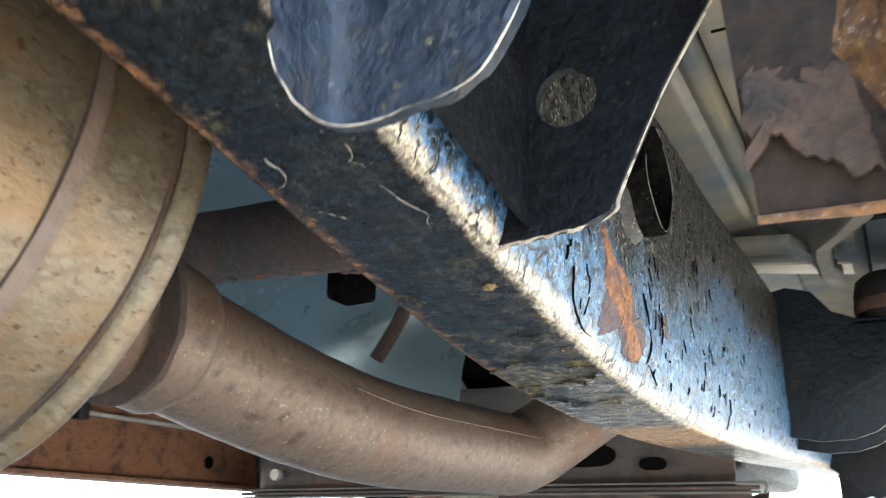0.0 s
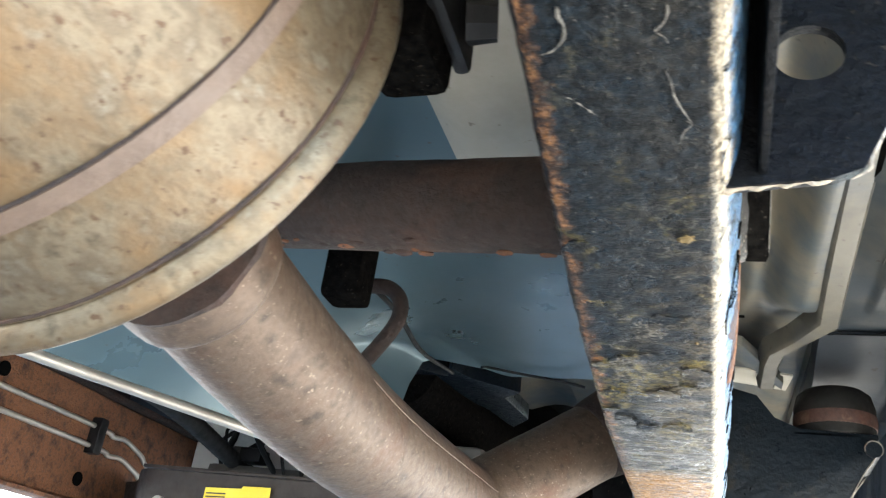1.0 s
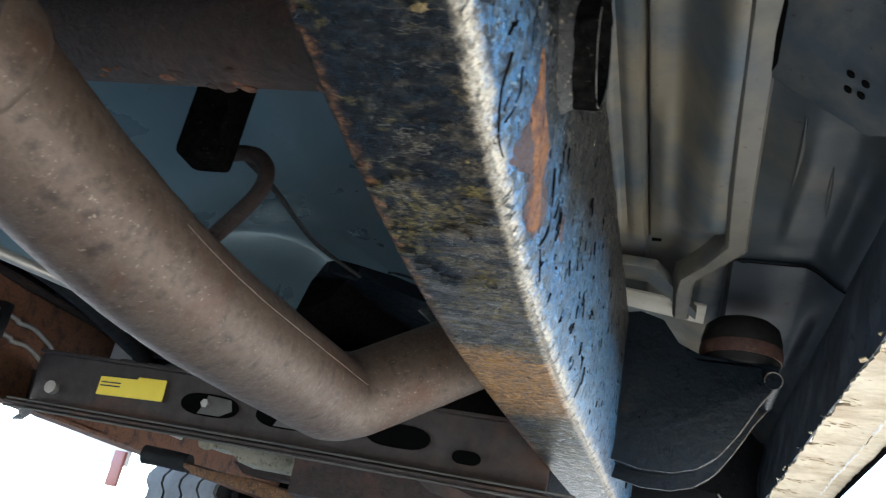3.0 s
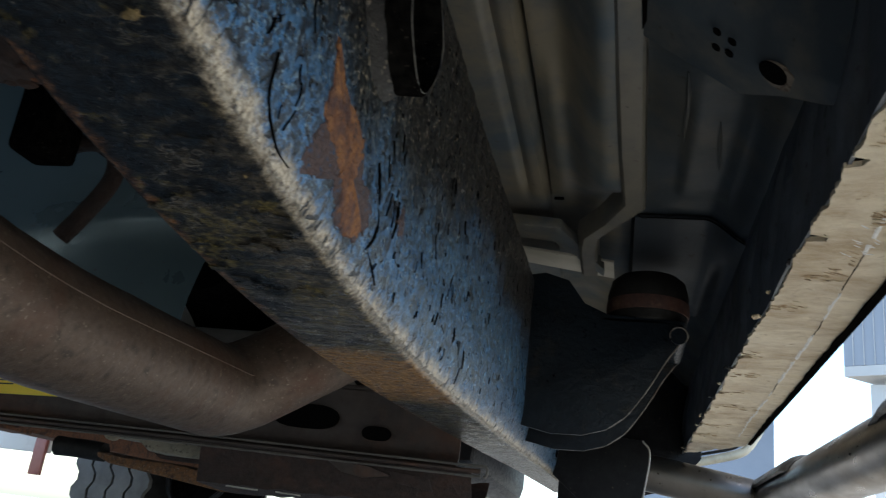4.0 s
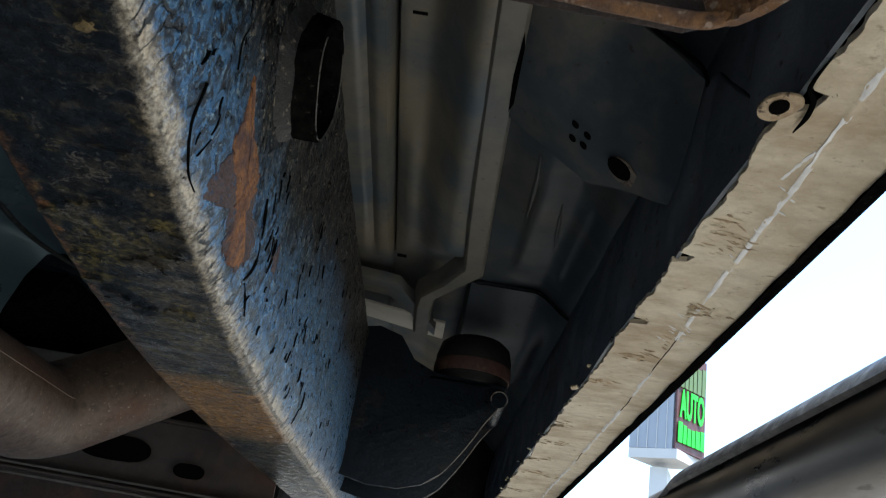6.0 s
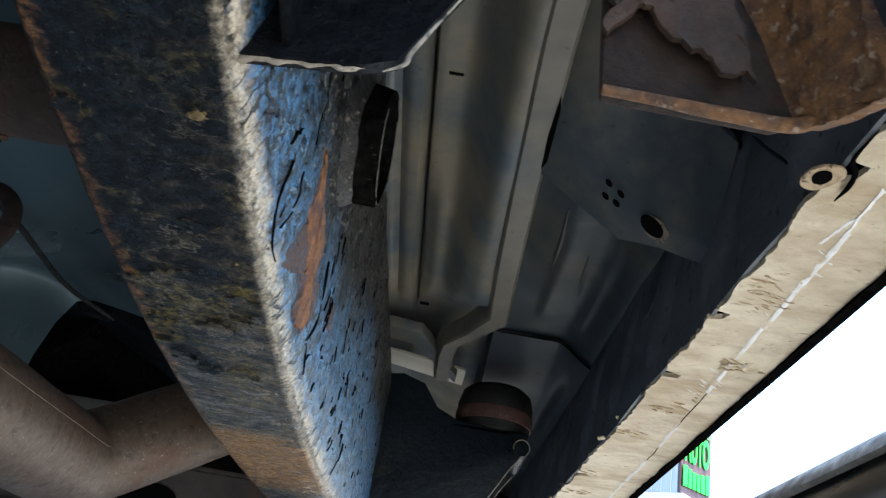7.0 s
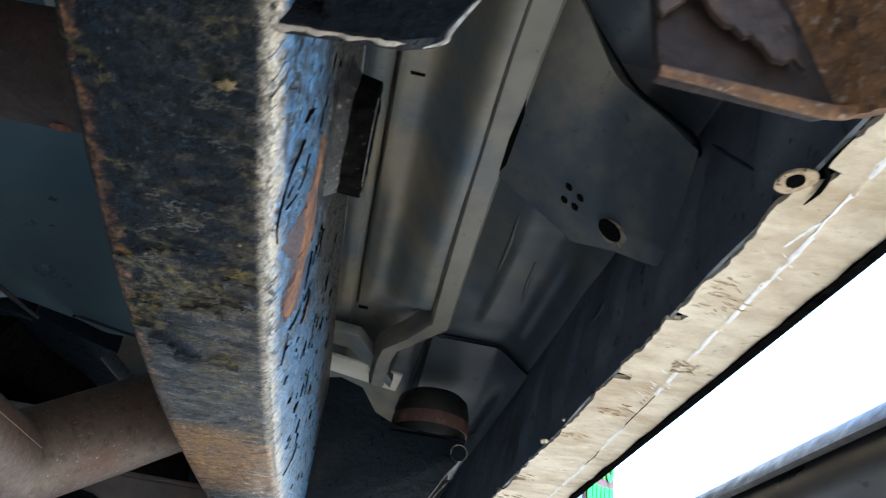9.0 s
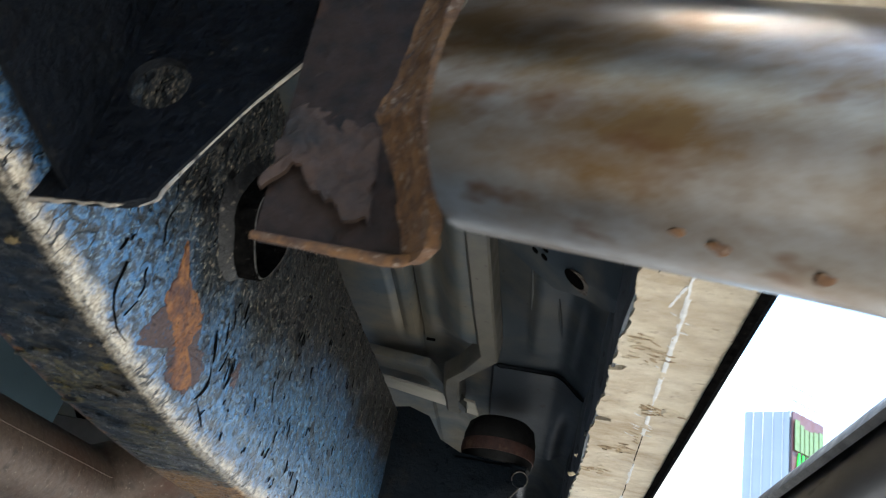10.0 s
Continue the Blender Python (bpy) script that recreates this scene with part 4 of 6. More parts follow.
# ---- sill ----
def sill():
    s = thing("rocker_sill", "tan dirty rocker sill with flaking inner edge and white sealer seam", "sill")
    rim = lambda y: 0.150 + 0.0276 * (y - 0.57)
    joint = lambda y: 0.1168 + 0.055 * (y - 0.41) if y < 0.8 else 0.1383 + 0.026 * (y - 0.8)

    def under(u, v):
        y = 0.10 + (1.47 - 0.13 * u) * v
        jag = 0.0034 * noise.fractal(Vector((0.3, y * 17, 0)), 1.0, 2.2, 5) + 0.0013 * noise.fractal(Vector((2.3, y * 130, 0)), 0.9, 2.2, 4) + 0.009 * bump_step(noise.noise(Vector((5.1, y * 41, 0))), 0.40, 0.50)
        x0 = 0.093 + jag * (1 - u) ** 3 + 0.004 * min(1.5, max(0, y - 0.4)) * (1 - u)
        x = x0 + (rim(y) - x0) * u
        dent = (0.0013 + 0.0012 * bump_step(y, 0.75, 1.0)) * noise.fractal(Vector((x * 22, y * 34, 1)), 1.0, 2.1, 4)
        return (x, y, 0.466 - 0.0008 * math.exp(-((x - joint(y)) / 0.0016) ** 2) + dent)
    part("underside", sheet(under, 40, 760, 0.003, (0, 0, 1)), "sill", s)

    def on_sill(x, y):
        x0 = under(0, (y - 0.10) / 1.47)[0]
        u = (x - x0) / (rim(y) - x0)
        return (x, y, under(u, (y - 0.10) / (1.47 - 0.13 * u))[2] - 0.0002)

    def bead(y0, y1, coat, half, words):
        def seam(u, v):
            y = y0 + (y1 - y0) * v
            w = half * (0.85 + 0.4 * noise.noise(Vector((0, y * 140, 7)))) * (u - 0.5) * 2 * min(1, 12 * min(v, 1 - v) + 0.15)
            return on_sill(joint(y) + w + 0.0003 * noise.noise(Vector((4, y * 60, 7))), y)
        part("sealer_seam", sheet(seam, 4, int(260 * (y1 - y0)) + 20, 0.001, (0, 0, 1)), coat, s, words)
    for y0, y1 in ((0.105, 0.20), (0.21, 0.555), (0.56, 0.618), (0.69, 0.76), (0.80, 0.99), (1.02, 1.36)):
        bead(y0, y1, "sealer", 0.0016, "white sealer line")
    for y0, y1 in ((0.612, 0.70), (0.755, 0.81), (0.985, 1.03)):
        bead(y0, y1, "void", 0.0004, "dark open crack along the seam")
    # pale smears that fan out from the seam
    rng = random.Random(33)
    for k in range(26):
        y = rng.choice((0.585, 0.60, 0.62, 0.43, 0.47)) + rng.uniform(-0.018, 0.018)
        x, length = joint(y) + rng.uniform(-0.012, 0.004), rng.uniform(0.003, 0.009)
        line = [on_sill(x + length * (t - 0.5) * 0.9, y + length * (t - 0.5) * 0.7) for t in (0, 0.33, 0.67, 1)]
        part("sealer_smear", tube(line, [0.0001, 0.0004, 0.0005, 0.0001], seg=6, n=12, rough=0.0003), "sealer" if k % 3 else "scab", s)
    part("chalk_mark", sheet(lambda u, v: on_sill(0.1095 + 0.0022 * (u - 0.5) * (0.6 + 0.5 * noise.noise(Vector((3, v * 9, 1)))) + 0.004 * v, 0.408 - 0.024 * v), 3, 30, 0.001, (0, 0, 1)), "sealer", s, "short white paint mark")
    rng = random.Random(21)
    for k in range(14):
        y = rng.uniform(0.45, 1.6)
        c = (0.0905 + 0.003 * max(0, y - 0.4) + rng.uniform(-0.003, 0.001), y)
        r, turn = rng.uniform(0.0012, 0.0042), rng.uniform(0, 3)
        pts = [(c[0] + r * rng.uniform(0.3, 1.3) * math.cos(a + turn), c[1] + 1.3 * r * rng.uniform(0.3, 1.3) * math.sin(a + turn), 0.4655 + rng.uniform(-0.001, 0.001)) for a in [2 * math.pi * q / 9 for q in range(9)]]
        part("flake", slab(pts, (0, 0, 0.0012)), "sill" if k % 2 else "trim", s, smooth=False)
    # scabs of old sealer and dirt across the underside
    for y0, x0, x1, n in ((0.470, 0.097, 0.121, 22), (0.452, 0.099, 0.112, 8), (0.565, 0.120, 0.146, 24), (0.66, 0.098, 0.128, 14), (0.735, 0.098, 0.118, 12), (0.88, 0.096, 0.112, 12), (0.96, 0.098, 0.128, 14), (1.06, 0.098, 0.120, 12), (1.14, 0.103, 0.148, 16), (1.27, 0.100, 0.135, 14), (1.36, 0.102, 0.130, 12)):
        for q in range(n):
            x, y, r = rng.uniform(x0, x1), y0 + rng.gauss(0, 0.006), rng.uniform(0.0010, 0.0036)
            lift = on_sill(x, y)[2]
            ridge = [(x + r * 3.4 * (t - 0.5), y + r * (0.9 * t + 0.4 * math.sin(3 * t + q)), lift - 0.0001) for t in (0, 0.25, 0.5, 0.75, 1)]
            part("scab", tube(ridge, [0.0001, 0.0004, 0.0006, 0.0004, 0.0001], seg=7, n=14, rough=0.0005), "scab" if q % 3 else "sill", s)
    def outer(u, v):
        y = 0.10 + 1.3 * v
        tab = [(0.1492, 0.4636), (0.1535, 0.4622), (0.1575, 0.466), (0.1605, 0.476), (0.169, 0.52), (0.177, 0.60), (0.180, 0.75)]
        k = u * 6
        i = min(5, int(k))
        p, q = tab[i], tab[i + 1]
        return (p[0] + (q[0] - p[0]) * (k - i) + rim(y) - 0.150, y, p[1] + (q[1] - p[1]) * (k - i))
    part("outer_panel", sheet(outer, 24, 12, 0.0015), "soot", s, "black lower body panel")
    # dark inner wall
    def inner(u, v):
        y = 0.10 + 1.55 * v
        ripple = 0.0035 * bump_step(math.sin(y * 52 + 2 * u), 0.2, 0.7) * bump_step(u, 0.15, 0.3) * (1 - bump_step(u, 0.75, 0.9))
        return (0.0945 + 0.004 * min(1.5, max(0, y - 0.4)) + 0.008 * u - ripple + 0.002 * noise.noise(Vector((u * 3, y * 10, 5))), y, 0.468 + 0.118 * u)
    part("inner_wall", sheet(inner, 16, 360, 0.002), "wall_dark", s, "dark undersealed inner wall")
    for y0, y1, u0, u1, r in ((0.40, 0.47, 0.25, 0.85, 0.0022), (0.50, 0.56, 0.80, 0.30, 0.0020), (0.60, 0.70, 0.55, 0.60, 0.0026), (0.76, 0.80, 0.85, 0.25, 0.0018)):
        path = [inner(u0 + (u1 - u0) * q, (y0 + (y1 - y0) * q - 0.10) / 1.55) for q in (0, 0.33, 0.67, 1)]
        part("pressed_bead", tube([(x - 0.0005, y, z) for x, y, z in path], [0.0004, r, r, 0.0004], seg=10, n=20), "floor_dark", s)
    # drain tab with a hole, on the inner edge
    c = (0.0885, 0.358)
    lens = [(c[0] + 0.0074 * math.cos(a) - 0.002 * math.sin(a), c[1] + (0.0105 if math.sin(a) > 0 else 0.0078) * math.sin(a), 0.4652) for a in [2 * math.pi * k / 28 for k in range(28)]]
    part("drain_tab", wobble(slab(lens, (0, 0, 0.0016), 0.0005), 0.0004, 160), "scab", s, "tab with a round hole")
    part("hole", slab([(c[0] - 0.0008 + 0.0036 * math.cos(a), c[1] + 0.0046 * math.sin(a), 0.4644) for a in [2 * math.pi * k / 20 for k in range(20)]], (0, 0, 0.0006)), "void", s, "dark round hole")
    part("slit", tube([(c[0] + 0.0100, c[1] + 0.013, 0.4638), (c[0] + 0.0105, c[1] + 0.002, 0.4638), (c[0] + 0.0085, c[1] - 0.008, 0.4638), (c[0] + 0.004, c[1] - 0.016, 0.4640), (c[0] + 0.004, c[1] - 0.035, 0.4642)], [0.0003, 0.0011, 0.0012, 0.0009, 0.0003], seg=8, n=30), "void", s, "dark open slit beside the tab")
    part("drain_plug", ring_tab((0.1375, 0.563, 0.4658), 0.0062, 0.0036), "sill", s, "round drain boss")
    return s


def ring_tab(c, ro, ri):
    bm = bmesh.new()
    n = 24
    prof = [(ri, 0.003), (ri, -0.0005), ((ro + ri) / 2, -0.0012), (ro, -0.0002), (ro + 0.001, 0.003)]
    rings = [[bm.verts.new((c[0] + r * math.cos(2 * math.pi * k / n), c[1] + 1.25 * r * math.sin(2 * math.pi * k / n), c[2] + h)) for k in range(n)] for r, h in prof]
    for a, b in zip(rings, rings[1:]):
        for k in range(n):
            bm.faces.new((a[k], a[(k + 1) % n], b[(k + 1) % n], b[k]))
    return bm


sill()


# ---- cab floor ----
def floor_z(x, y):
    z = 0.632
    if x < -0.089:
        z -= 0.005
    stop = 1 - bump_step(y, 0.90, 0.94)
    z += 0.014 * math.exp(-((x + 0.0875) / 0.0022) ** 2) * stop
    z += 0.006 * math.exp(-((x + 0.108) / 0.004) ** 2) * stop
    z -= 0.044 * bump_step(x, -0.064, -0.026) * (1 - bump_step(y, 0.80, 0.92) * 0.8)
    z -= 0.010 * bump_step(y, 0.66, 0.72) * (1 - bump_step(y, 0.84, 0.94)) * bump_step(x, -0.085, -0.07) * (1 - bump_step(x, -0.05, -0.03))
    if x > -0.003:
        z = 0.626 - 0.018 * bump_step(x, 0.0, 0.045) * (1 - bump_step(y, 0.74, 0.84)) - 0.018 * bump_step(y, 0.74, 0.84) - 0.028 * bump_step(x, 0.066, 0.105)
        z -= 0.005 * bump_step(y, 0.69, 0.705) * (1 - bump_step(y, 0.85, 0.865)) * bump_step(x, 0.032, 0.040) * (1 - bump_step(x, 0.078, 0.086))
    return z


def cab_floor():
    fl = thing("cab_floor", "grey primed pressed-steel cab floor with hanging ribs", "floor pan")
    xs = sorted(set([-0.30 + 0.012 * k for k in range(13)] + [-0.15 + 0.003 * k for k in range(49)] + [-0.0035, -0.0025] + [0.0 + 0.003 * k for k in range(36)]))
    ys = [0.10 + 0.02 * k for k in range(10)] + [0.3 + 0.015 * k for k in range(1, 50)] + [1.05 + 0.05 * k for k in range(1, 14)]
    ys = sorted(set(round(y, 4) for y in ys))
    # unseen sheet, sized to keep the sun off the step bracket
    back = sheet(lambda u, v: (-0.30 + 0.335 * u, -0.6 + 0.70 * v, 0.630), 6, 6, 0.002, (0, 0, 1))
    part("rear_floor", back, "floor_paint", fl)
    bm = bmesh.new()
    g = [[bm.verts.new((x, y, floor_z(x, y) + 0.0008 * noise.noise(Vector((x * 15, y * 8, 0))))) for y in ys] for x in xs]
    for a, b in zip(g, g[1:]):
        for j in range(len(ys) - 1):
            bm.faces.new((a[j], b[j], b[j + 1], a[j + 1]))
    outer = bm.copy()
    for src, keep in ((bm, lambda c: c < -0.003), (outer, lambda c: c >= -0.003)):
        gone = [fc for fc in src.faces if not keep(fc.calc_center_median().x)]
        bmesh.ops.delete(src, geom=gone, context="FACES")
    # the outer floor's rear part is split off and given a darker material
    rear = outer.copy()
    for src, keep in ((outer, lambda c: c.y > 0.47 or c.x > 0.10), (rear, lambda c: c.y <= 0.47 and c.x <= 0.10)):
        bmesh.ops.delete(src, geom=[fc for fc in src.faces if not keep(fc.calc_center_median())], context="FACES")
    part("pan", bm, "floor_paint", fl)
    part("rear_pan", rear, "floor_dark", fl, "darker rear part of the outer floor")
    part("outer_pan", outer, "outer_pan", fl, "blue-grey outer floor")
    # outrigger plate with holes
    def rigger(u, v):
        x = -0.003 + 0.096 * u
        rear = 0.430 + 0.034 * bump_step(u, 0.05, 0.55)
        y = rear + (0.573 - 0.11 * max(0, u - 0.58) - rear) * v
        z = 0.5845 - 0.0690 * u + 0.043 * (max(0.0, 0.70 - v) ** 1.15) / 0.70 ** 1.15
        return (x, y, z - 0.004 * bump_step(u, 0.75, 1.0))
    part("outrigger", sheet(rigger, 24, 30, 0.004, (0, 0, 1)), "floor_plate", fl, "grey outrigger plate")
    for dx, dy in ((0.002, 0), (0.010, 0.001), (0.003, 0.014), (0.0098, 0.0125)):
        cx = 0.0335 + dx
        part("hole", disc((cx, 0.5275 + dy, 0.5835 - 0.0765 * (cx + 0.003) / 0.106), 0.0022), "void", fl)
    part("hole", disc((0.065, 0.534, 0.5832 - 0.0765 * 0.068 / 0.106), 0.0070), "void", fl)
    part("rust_bloom", disc((0.068, 0.535, 0.5841 - 0.0765 * 0.071 / 0.106), 0.0092), "floor_rust", fl, "faint rust round the hole")
    # the fold round the plate's rear and outer edge, and the open gap beside the rib
    slope = lambda x, y, d=0.0: (x, y, 0.5845 - 0.0765 * (x + 0.003) / 0.106 - d)
    part("fold_gap", tube([(0.0203, 0.440, 0.613), (0.0393, 0.4525, 0.5985), (0.0561, 0.4610, 0.586), (0.0768, 0.4602, 0.570), (0.0915, 0.4614, 0.558), (0.100, 0.483, 0.549), (0.102, 0.52, 0.538)], [0.0004, 0.0010, 0.0013, 0.0014, 0.0012, 0.0008, 0.0004], seg=8, n=50), "void", fl, "dark open fold")
    part("gap", slab([slope(-0.0045, 0.488, 0.001), slope(-0.0025, 0.500, 0.001), slope(-0.0015, 0.555, 0.001), slope(-0.0038, 0.567, 0.001), slope(-0.0055, 0.53, 0.001)], (0, 0, 0.002)), "void", fl, "dark gap beside the rib")
    for line, r in (([(0.058, 0.715), (0.062, 0.76), (0.066, 0.80)], 0.0018), ([(0.030, 0.66), (0.033, 0.70), (0.034, 0.76)], 0.0018)):
        part("pressed_bead", tube([(x, y, floor_z(x, y) - 0.0005) for x, y in line], [0.0005, r, r, 0.0005], seg=10, n=24), "outer_pan", fl)
    # lower panel over the cab mount, with its dark front joint
    def over(u, v):
        x = -0.004 + 0.106 * u
        return (x, 0.912 + 0.24 * v - 0.008 * bump_step(u, 0.70, 0.95), floor_z(x, 0.9) - 0.005 - 0.026 * bump_step(v, 0.0, 0.45) * (1 - bump_step(u, 0.72, 0.95)))
    part("mount_plate", sheet(over, 30, 12, 0.003, (0, 0, 1)), "floor_dark", fl, "dark panel over the cab mount")
    part("joint", tube([(x, y - 0.001, z - 0.0002) for x, y, z in [over(k / 12, 0) for k in range(13)]], [0.0003, 0.0006, 0.0007, 0.0008, 0.0006], seg=8, n=40), "void", fl, "dark joint line")
    # hanging rib that turns inward before the cab mount
    rib = [(-0.013, 0.10), (-0.013, 0.30), (-0.013, 0.45), (-0.010, 0.60), (-0.006, 0.74), (-0.002, 0.835), (-0.022, 0.885), (-0.043, 0.925), (-0.046, 0.96), (-0.046, 1.04)]
    bm = bmesh.new()
    rows = []
    for k, (x, y) in enumerate(rib):
        w = 0.0095 if k < 6 else 0.0085
        z = 0.586 - 0.004 * bump_step(y, 0.5, 0.85)
        rows.append([bm.verts.new((x + dx, y + (0.010 if k == 5 and dx > 0 else 0), z + dz)) for dx, dz in ((-w - 0.004, 0.02), (-w - 0.001, 0.003), (-w + 0.002, 0.0), (w - 0.002, 0.0), (w, 0.002), (w + 0.001, 0.028))])
    for a, b in zip(rows, rows[1:]):
        for k in range(5):
            bm.faces.new((a[k], a[k + 1], b[k + 1], b[k]))
    bm.faces.new(rows[-1])
    part("rib", bm, "rib_primer", fl, "narrow hanging rib")
    # cream base colour makes up for the front light on this panel
    part("cross_panel", slab([(-0.145, 1.00, 0.600), (-0.02, 1.00, 0.585), (-0.02, 1.10, 0.600), (-0.145, 1.10, 0.618)], (0, 0, 0.003), 0.001), "cream_lit", fl, "light cross panel")
    part("cross_brace", slab([(-0.150, 0.945, 0.606), (-0.075, 0.945, 0.600), (-0.030, 1.005, 0.578), (-0.030, 1.030, 0.578), (-0.085, 0.985, 0.600), (-0.150, 0.985, 0.606)], (0, 0, 0.012), 0.002), "floor_paint", fl, "pressed cross brace")
    part("slot", box(-0.076, -0.066, 0.5405, 0.5425, 0.6308, 0.6325), "void", fl)
    part("slot", box(-0.083, -0.073, 0.935, 0.938, 0.6295, 0.6325), "void", fl)
    return fl


def truck_body():
    tb = thing("truck_body", "pickup body above the frame, pale painted sheet metal", "truck body")
    part("cab", box(-1.17, 0.178, 0.10, 1.72, 0.70, 1.65, 0.03), "body_white", tb)
    # unseen box added to block sun on the bracket, open to sky over the arm
    part("rear_sun_cover", box(-1.17, 0.035, -0.9, 0.095, 0.70, 1.65, 0.03), "body_white", tb)
    part("bed", box(-1.17, 0.178, -3.3, -0.95, 0.72, 1.25, 0.03), "body_white", tb)
    part("bonnet", box(-1.17, 0.178, 1.73, 2.9, 0.74, 1.15, 0.03), "body_white", tb)
    # added white panel in place of the daylight beyond the wires
    part("daylight_panel", box(-0.90, -0.56, 1.235, 1.245, 0.43, 0.61, 0.003), "body_white", tb, "pale panel standing in for daylight behind the wiring")
    part("arch_lip", tube([(0.07, 1.72, 0.456), (0.105, 1.72, 0.464), (0.157, 1.72, 0.478), (0.198, 1.72, 0.491), (0.216, 1.72, 0.503), (0.232, 1.72, 0.528), (0.247, 1.72, 0.562), (0.262, 1.72, 0.62)], 0.0095, seg=16, n=50, oval=0.8), "body_cream", tb, "cream wheel arch lip")
    # plain box above the view, placed to shade the lip and front step arm
    part("front_fender", box(0.12, 0.36, 1.32, 2.75, 0.765, 1.12, 0.03), "body_white", tb, "unseen pale front fender that shades the arch lip")
    part("arch_seal", tube([(0.10, 1.705, 0.474), (0.157, 1.705, 0.489), (0.190, 1.705, 0.499), (0.206, 1.705, 0.512), (0.220, 1.705, 0.535)], 0.0028, seg=8, n=30), "trim", tb, "dark rubber strip inside the lip")
    part("firewall", box(-1.10, -0.45, 1.30, 1.33, 0.47, 0.71, 0.004), "floor_dark", tb)
    part("far_fender", box(-1.30, -1.055, 1.60, 1.612, 0.356, 0.60, 0.003), "body_white", tb, "pale lower edge of the far fender")
    part("far_reflector", box(-1.080, -1.056, 1.590, 1.599, 0.315, 0.382, 0.002), "marker_red", tb, "faded red reflector strip")
    part("far_sill", box(-1.17, -1.10, -0.9, 1.35, 0.47, 0.71, 0.01), "trim", tb)


def disc(c, r, n=14):
    return slab([(c[0] + r * math.cos(2 * math.pi * k / n), c[1] + 1.2 * r * math.sin(2 * math.pi * k / n), c[2] - 0.72 * r * math.cos(2 * math.pi * k / n)) for k in range(n)], (0, 0, 0.001))


cab_floor()
truck_body()


# ---- cab mount ----
def cab_mount():
    cm = thing("cab_mount", "black cab mount bracket with rubber bushing and rusty washer", "cab mount")
    top = [(-0.106, 0.548), (-0.086, 0.552), (-0.062, 0.545), (-0.045, 0.522), (-0.022, 0.512), (0.02, 0.510), (0.050, 0.506)]
    low = [(0.056, 0.495), (0.047, 0.486), (0.036, 0.470), (0.026, 0.452), (0.014, 0.432), (0.0, 0.413), (-0.018, 0.399), (-0.04, 0.392), (-0.07, 0.391), (-0.106, 0.398)]
    for y, dz in ((0.945, 0.0), (1.015, -0.006)):
        part("side_plate", slab([(x, y, z + dz) for x, z in top + low], (0, 0.004, 0), 0.0008), "mount_black", cm)
    for y, dz in ((0.945, 0.0), (1.015, -0.006)):
        part("worn_edge", tube([(x, y, z + dz) for x, z in low[1:8]], [0.0007, 0.0006, 0.0005, 0.0003, 0.0001], seg=8, n=30, rough=0.0003), "dull_edge", cm, "worn edge")
    lowc = [Vector((x, 0, z)) for x, z in low]
    def web(u, v):
        k = u * (len(lowc) - 2)
        i = min(int(k), len(lowc) - 3)
        p = lowc[1 + i].lerp(lowc[2 + i], k - i)
        return (p.x - 0.004, 0.950 + 0.064 * v, p.z + 0.012)
    part("web", sheet(web, 24, 2, 0.003), "mount_black", cm)
    part("top_plate", box(-0.03, 0.052, 0.945, 1.02, 0.504, 0.510, 0.002), "mount_black", cm)
    prof = [(0.034, 0.508), (0.0385, 0.512), (0.040, 0.524), (0.038, 0.527), (0.040, 0.530), (0.0405, 0.542), (0.037, 0.556), (0.030, 0.562)]
    part("bushing", lathe((0.017, 0.982), prof), "rubber", cm, "black rubber bushing")
    part("washer", lathe((0.017, 0.982), [(0.036, 0.5205), (0.0408, 0.521), (0.0416, 0.528), (0.0410, 0.5345), (0.036, 0.5355)]), "rust_ring", cm, "rusty washer")
    part("sleeve", tube([(0.046, 0.942, 0.494), (0.046, 1.022, 0.491)], 0.0085, seg=18, n=2), "mount_black", cm, "rolled lower end")
    part("sleeve_edge", tube([(0.046 + 0.0083 * math.cos(a), 0.9415, 0.494 + 0.0083 * math.sin(a)) for a in [math.pi * (1.1 - 1.35 * k / 12) for k in range(13)]], 0.0007, seg=8, n=30, rough=0.0004), "dull_edge", cm, "worn rusty edge")


def lathe(c, prof, n=36):
    bm = bmesh.new()
    rings = [[bm.verts.new((c[0] + r * math.cos(2 * math.pi * k / n), c[1] + r * math.sin(2 * math.pi * k / n), z)) for k in range(n)] for r, z in prof]
    for a, b in zip(rings, rings[1:]):
        for k in range(n):
            bm.faces.new((a[k], a[(k + 1) % n], b[(k + 1) % n], b[k]))
    bm.faces.new(rings[0][::-1])
    bm.faces.new(rings[-1])
    return bm


cab_mount()


